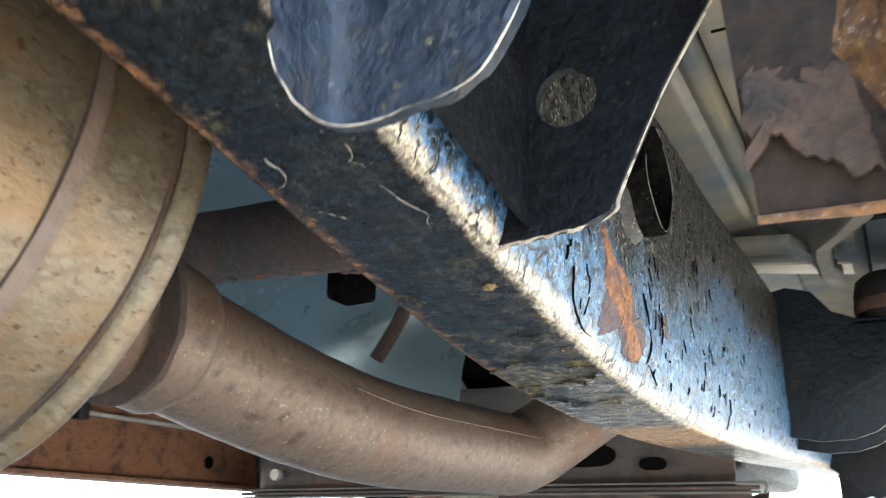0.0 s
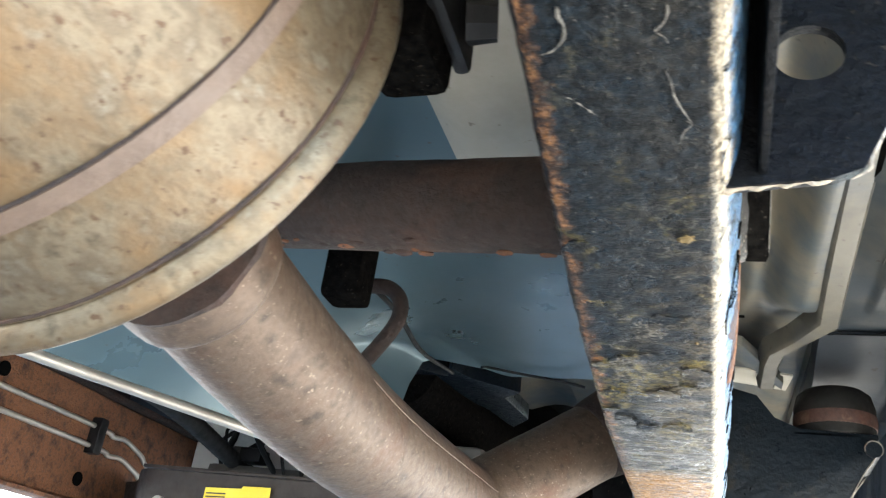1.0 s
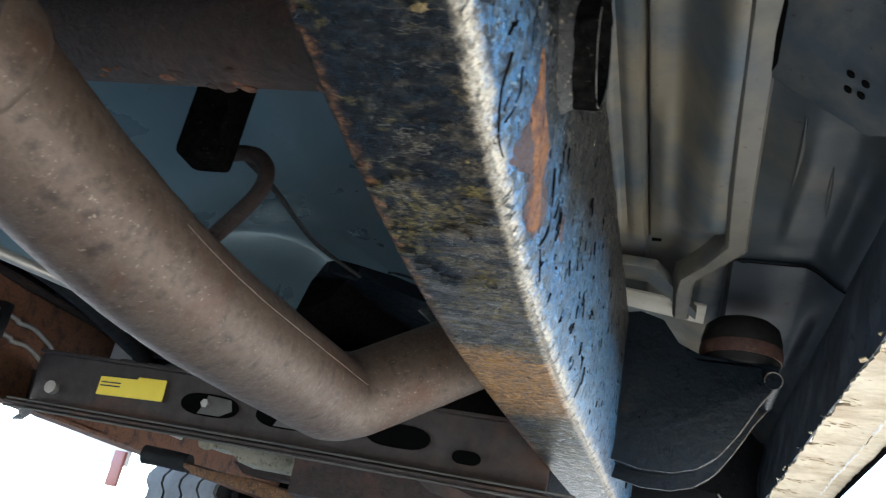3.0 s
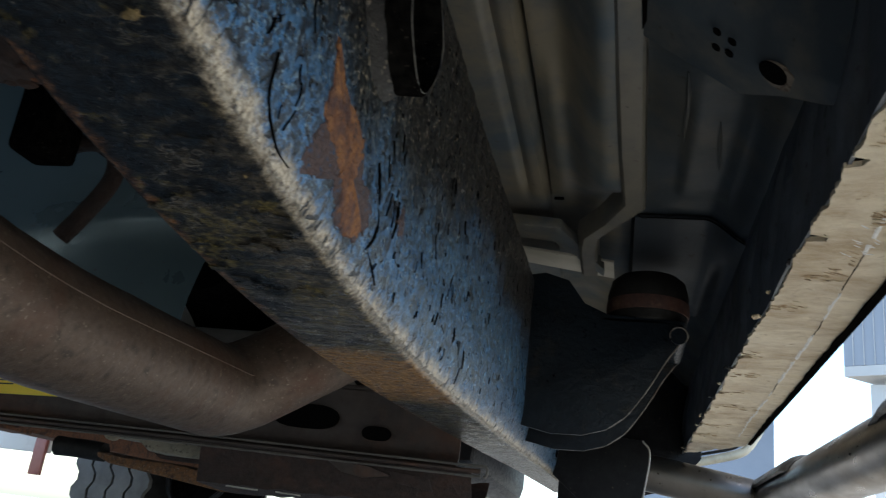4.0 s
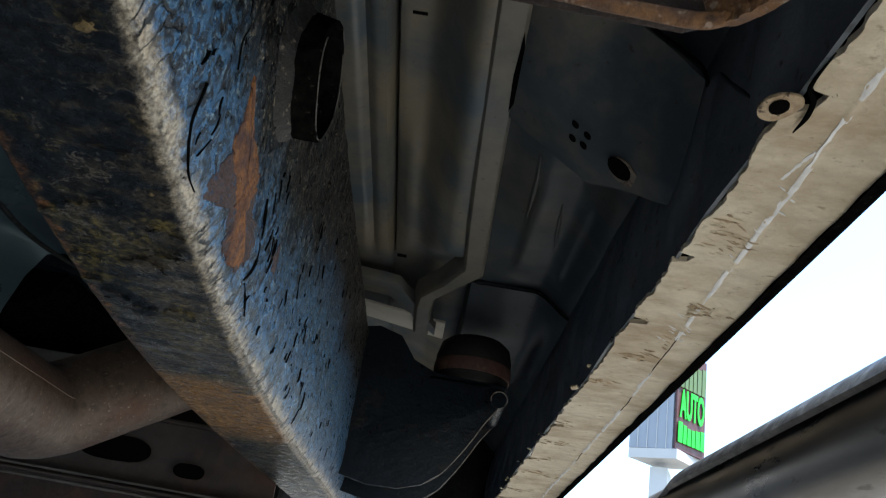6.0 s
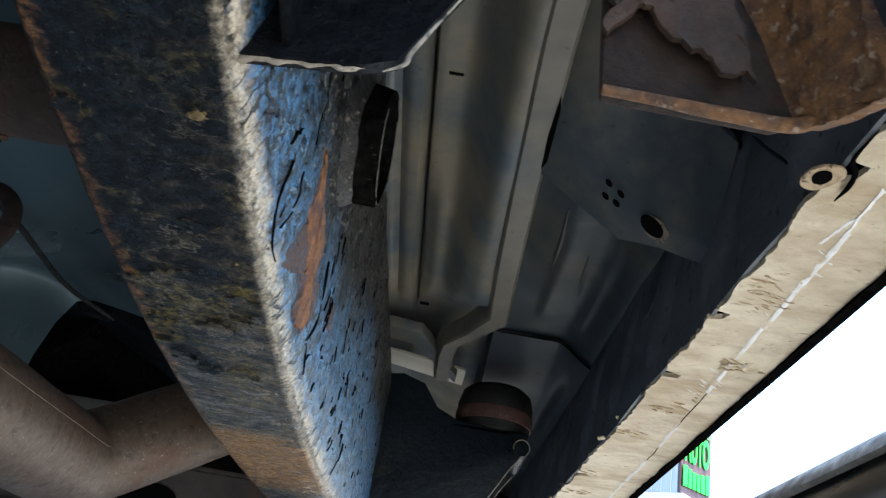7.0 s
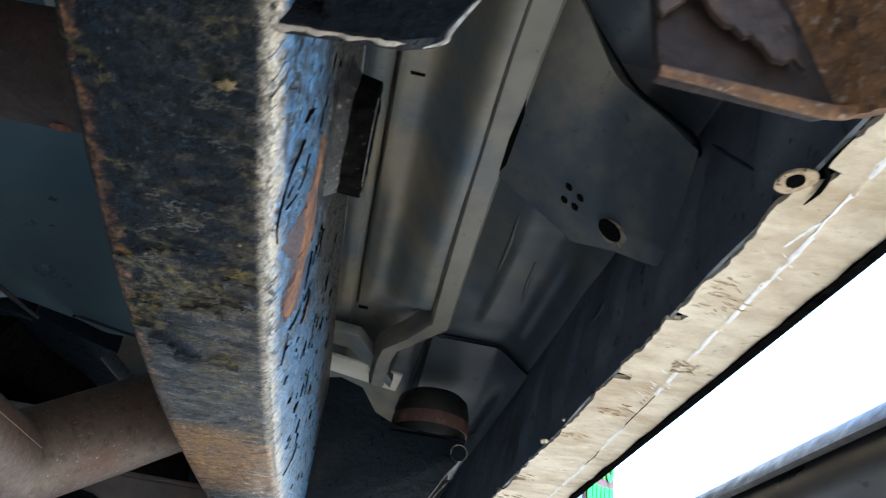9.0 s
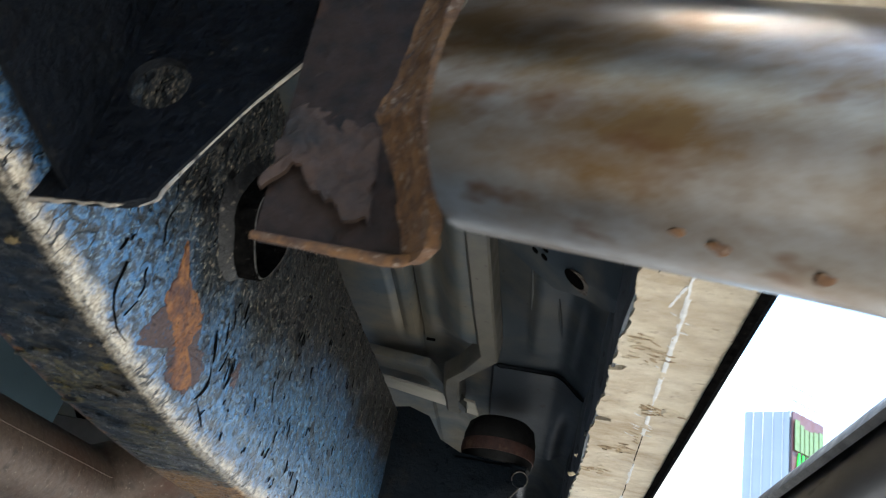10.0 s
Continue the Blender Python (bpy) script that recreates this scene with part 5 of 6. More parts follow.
# ---- exhaust ----
def exhaust():
    ex = thing("exhaust", "rusty tan muffler with a brown exhaust pipe below the floor", "exhaust")
    d = Vector((0.044, 0.99, -0.13)).normalized()
    c = Vector((-0.315, 0.2155, 0.4225))
    R = 0.1095
    u = d.cross(Vector((0, 0, 1))).normalized()
    w = u.cross(d)

    def turned(prof, seg=72, bm=None):
        bm = bm or bmesh.new()
        rings = []
        for s, r in prof:
            rings.append([bm.verts.new(c + d * s + (u * math.cos(a) + w * math.sin(a)) * r) for a in [2 * math.pi * k / seg for k in range(seg)]])
        for a, b in zip(rings, rings[1:]):
            for k in range(seg):
                bm.faces.new((a[k], a[(k + 1) % seg], b[(k + 1) % seg], b[k]))
        return bm
    body = [(-0.62, 0.03), (-0.60, 0.09), (-0.58, 0.102)] + [(-0.56 + 0.012 * k, 0.1035 + 0.0004 * math.sin(k * 1.7)) for k in range(46)] + [(-0.006, 0.1035)]
    part("shell", wobble(turned(body), 0.0012, 18), "muffler", ex, "tan heat-stained shell")
    part("end_seam", turned([(-0.0075, 0.1032), (-0.0062, 0.1066), (-0.0045, R - 0.0012), (-0.0028, R - 0.0002), (-0.0005, R), (0.0010, 0.1085), (0.002, 0.104), (0.006, 0.097), (0.006, 0.02)]), "muffler", ex, "folded end seam")
    part("band", turned([(-0.0470, 0.1030), (-0.0468, 0.1042), (-0.0404, 0.1042), (-0.0400, 0.1034)]), "strap", ex, "dull brown strap")
    part("strap_gap", turned([(-0.0476, 0.1030), (-0.0475, 0.1043), (-0.0472, 0.1043), (-0.0470, 0.1030)]), "dark_rust", ex, "thin dark line beside the strap")
    part("rim_groove", turned([(-0.0098, 0.1030), (-0.0096, 0.1042), (-0.0086, 0.1043), (-0.0082, 0.1030)]), "dark_rust", ex)
    # pipe
    a, m, e, f = Vector((-0.336, 0.235, 0.412)), Vector((-0.3145, 0.457, 0.3643)), Vector((-0.308, 0.740, 0.3690)), Vector((-0.171, 0.820, 0.4807))
    p = lambda y: a.lerp(m, (y - a.y) / (m.y - a.y))

    def bend(q0, q1, q2, reach, n):
        s0, s1 = q1 + (q0 - q1).normalized() * reach, q1 + (q2 - q1).normalized() * reach
        return [s0 * (1 - k / n) ** 2 + q1 * 2 * (k / n) * (1 - k / n) + s1 * (k / n) ** 2 for k in range(n + 1)]
    first, elbow = bend(a, m, e, 0.09, 16), bend(m, e, f, 0.030, 18)
    line = [p(0.20), p(0.28), p(0.33)] + first + [first[-1].lerp(elbow[0], k / 6) for k in range(1, 6)] + elbow
    rise = (f - e).normalized()
    line += [elbow[-1].lerp(f - rise * 0.055, k / 6) for k in range(1, 7)]
    part("pipe", tube(line, 0.0348, seg=56, rough=0.0005, smooth=False), "pipe", ex, "brown heat-stained pipe")
    part("front_pipe", tube([f - rise * 0.060, f - rise * 0.052, f - rise * 0.02, f, f + Vector((0.02, 0.05, 0.02)), f + Vector((0.03, 0.16, 0.03))], [0.0340, 0.0365, 0.041, 0.044, 0.044, 0.042], seg=44, n=40, rough=0.0008), "dark_rust", ex, "dark rusty front pipe")
    fc = Vector((-0.322, 0.276, 0.4025))
    part("flange", wobble(tube([fc + Vector((0, k, 0.2 * k)) for k in (-0.004, -0.0025, 0.0015, 0.003)], [0.036, 0.0465, 0.0465, 0.036], seg=48, n=12, closed=False), 0.0014, 60), "dark_rust", ex, "dark rusty pipe flange")
    part("weld_seam", tube([q + Vector((0.92, -0.1, 0.36)).normalized() * 0.0346 for q in line[9:-6]], 0.0006, seg=8, smooth=False, rough=0.0003), "pipe", ex, "thin bright weld seam")
    part("neck", tube([p(0.20), p(0.23), p(0.27)], [0.042, 0.040, 0.039], seg=36, n=6, rough=0.0008), "dark_rust", ex)
    part("collar", tube([p(0.268), p(0.30), p(0.318), p(0.324)], [0.0415, 0.0395, 0.0388, 0.035], seg=36, n=14, rough=0.0008), "pipe", ex, "pipe collar")
    part("tab", wobble(slab([(-0.338, 0.530, 0.354), (-0.366, 0.538, 0.357), (-0.384, 0.575, 0.358), (-0.385, 0.608, 0.358), (-0.379, 0.632, 0.357), (-0.362, 0.622, 0.356), (-0.345, 0.628, 0.355), (-0.332, 0.61, 0.353)], (0, 0, 0.008), 0.002), 0.0014, 70), "rail_rust", ex, "rusty welded tab")


exhaust()


# ---- tube crossmember ----
def cross_tube():
    ct = thing("cross_tube", "dark rusty round tube crossmember between the frame rails", "crossmember")
    d = Vector((0.986, -0.138, -0.093))
    a = Vector((-0.25, 0.3936, 0.4698))
    part("tube", tube([a - d * 0.72, a - d * 0.4, a, a + d * 0.11], 0.0246, seg=28, n=60, rough=0.0011), "dark_rust", ct)
    e = a + d * 0.098
    part("weld_bead", wobble(tube([e - d * 0.005, e - d * 0.002, e + d * 0.003, e + d * 0.006], [0.0246, 0.0285, 0.0285, 0.0246], seg=36, n=8, closed=False), 0.0014, 120), "rust", ct, "rusty weld bead")
    rng = random.Random(2)
    for k in range(26):
        q = a - d * rng.uniform(-0.09, 0.22) + Vector((0, 0.006 * rng.uniform(-1.5, 1.5), -0.0243))
        r = rng.uniform(0.0012, 0.0034)
        bm = bmesh.new()
        bmesh.ops.create_icosphere(bm, subdivisions=2, radius=1.0, matrix=Matrix.Translation(q) @ Matrix.Diagonal((r * 1.6, r, 0.0010, 1)))
        part("rust_flake", wobble(bm, 0.0008, 320), "rust" if k % 2 else "dark_rust", ct)


cross_tube()


# ---- heat shield above the exhaust ----
def rear_floor():
    fl = thing("side_floor", "grey pressed floor panel over the far side", "floor pan")
    part("panel", sheet(lambda u, v: (-1.12 + 0.95 * u, -0.9 + 2.25 * v, 0.632 + 0.008 * math.sin(40 * u)), 60, 6, 0.003, (0, 0, 1)), "floor_paint", fl)
    cl = thing("wiring_harness", "tangled black wiring and connectors beside the crossmember", "wiring")
    rng = random.Random(5)
    for k in range(9):
        x, y, z = -0.82 + 0.026 * k + rng.uniform(-0.01, 0.01), 1.12 + rng.uniform(-0.03, 0.06), 0.50 + rng.uniform(-0.02, 0.03)
        part("wire", tube([(x, y, z + 0.10), (x + rng.uniform(-0.03, 0.03), y + 0.01, z + 0.03), (x + rng.uniform(-0.03, 0.03), y, z - 0.01), (x + rng.uniform(-0.05, 0.05), y + 0.02, z - 0.10)], rng.uniform(0.0025, 0.006), seg=8, n=16), "rubber", cl)
    for k in range(6):
        x, y, z = -0.79 + 0.035 * k, 1.14 + rng.uniform(-0.02, 0.03), 0.485 + rng.uniform(-0.03, 0.04)
        part("connector", box(x, x + rng.uniform(0.014, 0.035), y, y + 0.03, z, z + rng.uniform(0.015, 0.04), 0.003), "trim" if k % 3 else "cast", cl)
    part("tray", wobble(box(-0.80, -0.56, 1.12, 1.20, 0.40, 0.462, 0.008), 0.003, 20), "cast", cl, "grimy cast tray")


def heat_shield():
    hs = thing("heat_shield", "smooth blue-grey sheet metal shield above the exhaust", "heat shield")
    def s(u, v):
        y = -0.25 + (1.12 + 0.10 * bump_step(u, 0.03, 0.28)) * v
        xl = -0.582 + 0.41 * (y - 0.518)
        xr = -0.165
        prof = [(0.0, 0.0), (0.04, 0.018), (0.12, 0.055), (0.25, 0.10), (0.42, 0.135), (0.6, 0.145), (1.0, 0.148)]
        steep = [(0.0, 0.0), (0.03, 0.08), (0.08, 0.135), (0.2, 0.146), (1.0, 0.148)]
        k = bump_step(y, 0.6, 0.85)
        z = (1 - k) * lerp_table(prof, u) + k * lerp_table(steep, u)
        x = xl + (xr - xl) * u
        return (x, y, 0.415 + z)
    part("sheet", sheet(s, 40, 40, 0.002), "shield", hs)
    # paler metal than the sheet, for the light the edge catches from the left
    part("rolled_edge", tube([s(0, k / 10) for k in range(11)], 0.005, seg=12, n=30), "line_metal", hs, "rolled edge, light from the left painted pale")


def side_panel():
    # cream sheet stands in for a bright reflection in the shield
    sp = thing("floor_panel", "cream floor panel beside the frame rail, the shield's bright reflection in its colour", "floor panel")
    def cover(u, v):
        x = PANEL_X0 + (-0.162 - PANEL_X0) * u
        return (x, -0.10 + 0.60 * v, 0.552 + 0.040 * (1 - bump_step(u, 0.0, 0.42)) - 0.004 * math.sin(math.pi * u))
    part("sheet", sheet(cover, 36, 10, 0.0015, (0, 0, 1)), "cream_lit", sp)


PANEL_X0 = -0.318
heat_shield()
rear_floor()
side_panel()


# ---- hangers, driveshaft, transmission ----
HOOK = [(-0.370, 0.56, 0.488), (-0.357, 0.56, 0.495), (-0.340, 0.56, 0.495), (-0.329, 0.56, 0.487), (-0.326, 0.56, 0.475), (-0.330, 0.56, 0.462), (-0.341, 0.56, 0.445), (-0.352, 0.56, 0.430)]


def hanger():
    h = thing("exhaust_hanger", "black rubber exhaust hanger with a bent steel rod", "hanger", group="exhaust hangers")
    part("block", wobble(box(-0.372, -0.343, 0.515, 0.545, 0.470, 0.575, 0.005), 0.001, 40), "soot", h, "black rubber block")
    part("rod", tube(HOOK, 0.0058, seg=14, n=50), "dark_rust", h, "bent hook rod")
    w = thing("loose_wire", "thin black wire hanging under the heat shield", "wire")
    part("wire", tube([(-0.357, 0.56, 0.50), (-0.353, 0.623, 0.500), (-0.380, 0.771, 0.520), (-0.389, 0.915, 0.545)], 0.0022, seg=8, n=40), "rubber", w)
    k = thing("exhaust_hanger", "black rubber hanger bush above the muffler side", "hanger", group="exhaust hangers")
    part("block", wobble(box(-0.242, -0.212, 0.245, 0.285, 0.458, 0.56, 0.006), 0.001, 40), "soot", k)
    part("plate", wobble(box(-0.214, -0.207, 0.240, 0.290, 0.474, 0.53, 0.003), 0.001, 40), "trim", k)
    part("bolt", tube([(-0.207, 0.275, 0.490), (-0.1945, 0.278, 0.491)], [0.0105, 0.0085], seg=8, n=2), "trim", k, "black bolt")
    part("stem", tube([(-0.200, 0.243, 0.525), (-0.200, 0.245, 0.56)], 0.003, seg=8, n=2), "rust", k, "rusty stem")


def drive_parts():
    t = thing("transmission", "black cast transmission case with ribs beyond the exhaust", "transmission")
    part("case", wobble(tube([(-0.47, 0.95, 0.56), (-0.47, 1.05, 0.55), (-0.46, 1.15, 0.53), (-0.46, 1.30, 0.52), (-0.46, 1.45, 0.52)], [0.05, 0.07, 0.09, 0.12, 0.17], seg=28, n=24), 0.004, 14), "soot", t)
    part("oil_pan", wobble(box(-0.56, -0.36, 0.98, 1.30, 0.41, 0.48, 0.012), 0.002, 20), "cast", t, "dull cast oil pan")
    part("side_bracket", wobble(slab([(-0.49, 0.845, 0.55), (-0.441, 0.836, 0.552), (-0.434, 0.930, 0.552), (-0.405, 0.950, 0.552), (-0.393, 0.920, 0.552), (-0.376, 0.958, 0.552), (-0.360, 0.972, 0.552), (-0.327, 1.003, 0.552), (-0.352, 1.032, 0.552), (-0.340, 1.125, 0.552), (-0.40, 1.22, 0.552), (-0.52, 1.24, 0.55), (-0.56, 1.03, 0.55)], (0, 0, 0.022), 0.002), 0.001, 40), "mount_black", t, "black bent side bracket")
    e = thing("engine", "dark grimy engine underside between the frame rails", "engine")
    part("block", wobble(box(-0.72, -0.22, 1.45, 2.25, 0.40, 0.72, 0.03), 0.006, 9), "black_steel", e)
    part("sump", wobble(box(-0.62, -0.34, 1.62, 2.10, 0.34, 0.42, 0.02), 0.004, 12), "cast", e)
    w = thing("loose_wire", "thin black wire hanging under the floor shield", "wire")
    part("wire", tube([(-0.356, 0.915, 0.553), (-0.35, 0.93, 0.558), (-0.32, 0.94, 0.556), (-0.27, 0.955, 0.553), (-0.244, 0.956, 0.548)], 0.0016, seg=8, n=24), "trim", w)


hanger()
drive_parts()


# ---- far side: rail, lines, crossmember ----
def far_rail():
    fr = thing("frame_rail", "rusty brown far frame rail carrying brake lines", "frame rail")
    out = [(-0.90, 0.376), (-0.90, 0.512), (-0.91, 0.518), (-0.955, 0.518), (-0.955, 0.370), (-0.905, 0.370)]
    bm = bmesh.new()
    ys = [-1.2 + 0.06 * k for k in range(60)]
    rows = [[bm.verts.new((x, y, z)) for x, z in out] for y in ys]
    for a, b in zip(rows, rows[1:]):
        for i in range(len(out)):
            bm.faces.new((a[i], a[(i + 1) % len(out)], b[(i + 1) % len(out)], b[i]))
    part("body", wobble(bm, 0.002, 20), "rust", fr)
    part("lower_flange", wobble(box(-0.912, -0.878, -1.1, 1.30, 0.364, 0.370, 0.002), 0.0012, 30), "rust", fr, "rusty lower flange")
    part("upper_flange", wobble(box(-0.915, -0.885, -1.1, 1.30, 0.514, 0.520, 0.002), 0.0012, 30), "dark_rust", fr)
    for y, z in ((0.55, 0.40), (0.80, 0.49), (0.98, 0.40)):
        part("hole", tube([(-0.8985, y, z), (-0.897, y, z)], 0.009, seg=16, n=2), "void", fr)


def brake_lines():
    for dz in (0.0, 0.026):
        t = thing("brake_line", "thin grey steel brake line clipped along the rusty rail", "brake line", group="brake lines")
        z = 0.444 + dz
        part("line", tube([(-0.894, -0.3, z), (-0.894, 0.7, z), (-0.894, 0.985, z), (-0.894, 1.02, z - 0.004), (-0.894, 1.05, z - 0.002), (-0.894, 1.09, z - 0.012), (-0.894, 1.16, z - 0.03), (-0.894, 1.5, z - 0.03)], 0.0035, seg=10, n=60), "line_metal", t)
    for y in (0.74, 0.985):
        c = thing("line_clip", "small black plastic clip holding the brake lines", "clip", group="line clips")
        part("body", box(-0.902, -0.884, y - 0.008, y + 0.008, 0.434, 0.482, 0.003), "trim", c)
    cd = thing("wiring_conduit", "black ribbed wiring conduit along the rail top", "conduit")
    pts = spline([(-0.80, -0.3, 0.53), (-0.80, 0.4, 0.525), (-0.785, 0.75, 0.51), (-0.765, 0.95, 0.495), (-0.76, 1.1, 0.47), (-0.78, 1.3, 0.45)], 150)
    part("tube", tube(pts, [0.013, 0.0115] * 75, seg=14, smooth=False), "rubber", cd)


def front_crossmember():
    cm = thing("front_crossmember", "grey-brown pressed steel crossmember with oblong slots", "crossmember")
    def s(u, v):
        x = -0.90 + 0.742 * u
        prof = [(0.955, 0.418), (0.957, 0.405), (0.960, 0.39), (0.964, 0.362), (0.950, 0.350), (0.952, 0.346), (0.975, 0.312), (1.06, 0.308), (1.09, 0.33)]
        k = v * 8
        i = min(7, int(k))
        p, q = prof[i], prof[i + 1]
        return (x, p[0] + (q[0] - p[0]) * (k - i) + 0.13 * bump_step(-x, 0.77, 0.90), p[1] + (q[1] - p[1]) * (k - i))
    part("body", sheet(lambda u, v: s(u, v * 0.56), 30, 14, 0.003), "xmember", cm)
    def keel(u, v):
        x, y, z = s(0.645 + 0.375 * u, 0.56 + 0.44 * v)
        rag = 0.004 * noise.fractal(Vector((x * 40, 3, v)), 1.0, 2.1, 4) * v
        return (x - 0.03 * v * (1 - u), y, z + rag + 0.016 * bump_step(x, -0.24, -0.16) * v)
    part("lower_lip", wobble(sheet(keel, 90, 14, 0.003), 0.0012, 40), "dark_rust", cm, "dark rusty lower lip")
    for x in (-0.545, -0.45, -0.320, -0.243):
        part("slot", slab([(x + 0.036 * math.copysign(abs(math.cos(a)) ** 0.6, math.cos(a)) * (1 if x < -0.3 else 0.42), 0.9552, (0.387 if x < -0.3 else 0.376) + (0.0125 if x < -0.3 else 0.007) * math.sin(a)) for a in [2 * math.pi * k / 20 for k in range(20)]], (0, 0.003, -0.0), 0), "void", cm, "dark oblong slot")
    for x in (-0.545, -0.45):
        part("inner_bracket", wobble(slab([(x - 0.012, 0.9545, 0.376), (x + 0.016, 0.9545, 0.376), (x + 0.030, 0.9545, 0.384), (x + 0.026, 0.9545, 0.396), (x - 0.004, 0.9545, 0.398), (x - 0.006, 0.9545, 0.388)], (0, 0.0015, 0), 0.0004), 0.0006, 90), "cast", cm, "dull grey bracket seen in the slot")
        part("inner_bolt", tube([(x - 0.004, 0.955, 0.388), (x - 0.004, 0.951, 0.388)], 0.005, seg=6, n=2), "edge_bare", cm)
    part("flange", box(-0.78, -0.158, 0.945, 0.960, 0.417, 0.421, 0.001), "xmember", cm)
    part("bolt", tube([(-0.748, 0.952, 0.377), (-0.748, 0.944, 0.377)], 0.0075, seg=14, n=2), "line_metal", cm, "grey bolt head")
    for y, z, r, coat in ((0.944, 0.3565, 0.0014, "cast"), (0.9415, 0.3515, 0.0020, "xmember"), (0.942, 0.3465, 0.0013, "cast")):
        part("edge_strip", wobble(tube([(-0.80, y, z + 0.001), (-0.5, y, z), (-0.30, y, z - 0.0015), (-0.132, y, z - 0.003)], r, seg=10, n=60), 0.0005, 60), coat, cm, "dull folded edge strip")
    part("strip_end", tube([(-0.134, 0.942, 0.3535), (-0.128, 0.942, 0.3533), (-0.1255, 0.942, 0.350), (-0.1265, 0.942, 0.3445), (-0.129, 0.942, 0.3435)], 0.0015, seg=8, n=20), "cast", cm, "rounded strip end")
    for x0, x1, z in ((-0.40, -0.365, 0.3105), (-0.345, -0.318, 0.3100)):
        part("bare_edge", tube([(x0, 0.974, z), (x1, 0.974, z - 0.0008)], 0.0009, seg=8, n=6), "edge_bare", cm, "bright worn edge")
    part("torn_patch", wobble(slab([(-0.285, 0.946, 0.3445), (-0.245, 0.946, 0.343), (-0.222, 0.946, 0.336), (-0.250, 0.950, 0.332), (-0.272, 0.950, 0.336)], (0, 0.002, 0), 0.0004), 0.0010, 60), "xmember", cm, "dull bare patch under the strips")
    part("rust_patch", wobble(slab([(-0.222, 0.9465, 0.340), (-0.182, 0.9465, 0.337), (-0.178, 0.949, 0.326), (-0.215, 0.949, 0.330)], (0, 0.002, 0), 0.0004), 0.0010, 60), "dark_rust", cm, "brown rust patch under the strips")
    la = thing("control_arm", "rusty orange pressed steel lower control arm", "control arm")
    part("arm", wobble(slab([(-0.70, 1.2, 0.345), (-0.66, 1.2, 0.341), (-0.58, 1.2, 0.338), (-0.49, 1.2, 0.327), (-0.452, 1.2, 0.319), (-0.458, 1.2, 0.312), (-0.51, 1.2, 0.311), (-0.60, 1.2, 0.322), (-0.68, 1.2, 0.331), (-0.70, 1.2, 0.338)], (0, 0.05, 0.004), 0.003), 0.002, 40), "flange_rust", la)
    part("bush", wobble(tube([(-0.775, 1.22, 0.348), (-0.70, 1.22, 0.346)], 0.013, seg=20, n=4), 0.001, 60), "rubber", la, "black rubber bush")
    part("upper_plate", wobble(slab([(-0.60, 1.19, 0.344), (-0.40, 1.19, 0.344), (-0.36, 1.19, 0.352), (-0.62, 1.19, 0.358)], (0, 0.05, 0), 0.002), 0.0015, 40), "dark_rust", la)
    kn = thing("steering_knuckle", "black grimy steering knuckle and hose beside the far wheel", "knuckle")
    part("knuckle", wobble(slab([(-1.045, 1.98, 0.42), (-0.84, 1.98, 0.42), (-0.80, 1.98, 0.345), (-0.86, 1.98, 0.28), (-0.90, 1.98, 0.22), (-1.045, 1.98, 0.20)], (0, 0.10, 0), 0.008), 0.006, 14), "soot", kn)
    part("hose", tube([(-0.98, 1.93, 0.37), (-0.955, 1.92, 0.31), (-0.90, 1.92, 0.295), (-0.85, 1.93, 0.33), (-0.83, 1.94, 0.38)], 0.006, seg=10, n=30), "trim", kn, "black hose loop")
    gb = thing("gearbox_mount", "cream dusty cast mount above the control arm", "mount")
    part("casting", wobble(slab([(-0.595, 1.05, 0.372), (-0.590, 1.05, 0.356), (-0.555, 1.05, 0.352), (-0.540, 1.05, 0.343), (-0.485, 1.05, 0.340), (-0.470, 1.05, 0.352), (-0.478, 1.05, 0.372)], (0, 0.05, 0), 0.004), 0.003, 45), "cream_cast", gb)
    part("bolt", tube([(-0.583, 1.046, 0.357), (-0.583, 1.036, 0.357)], 0.0085, seg=12, n=2), "cream_cast", gb, "pale bolt head")
    lab = thing("yellow_label", "bright yellow paper label stuck on the crossmember", "label")
    part("paper", slab([(-0.692, 0.954, 0.379), (-0.604, 0.954, 0.382), (-0.604, 0.951, 0.406), (-0.640, 0.951, 0.405), (-0.642, 0.951, 0.402), (-0.690, 0.951, 0.400)], (0, 0.001, 0)), "yellow", lab)
    for z in (0.389, 0.393):
        part("print", slab([(-0.688, 0.9515, z), (-0.662, 0.9515, z + 0.001), (-0.662, 0.9515, z + 0.0025), (-0.688, 0.9515, z + 0.0015)], (0, 0.0005, 0)), "ink", lab)


far_rail()
brake_lines()
front_crossmember()


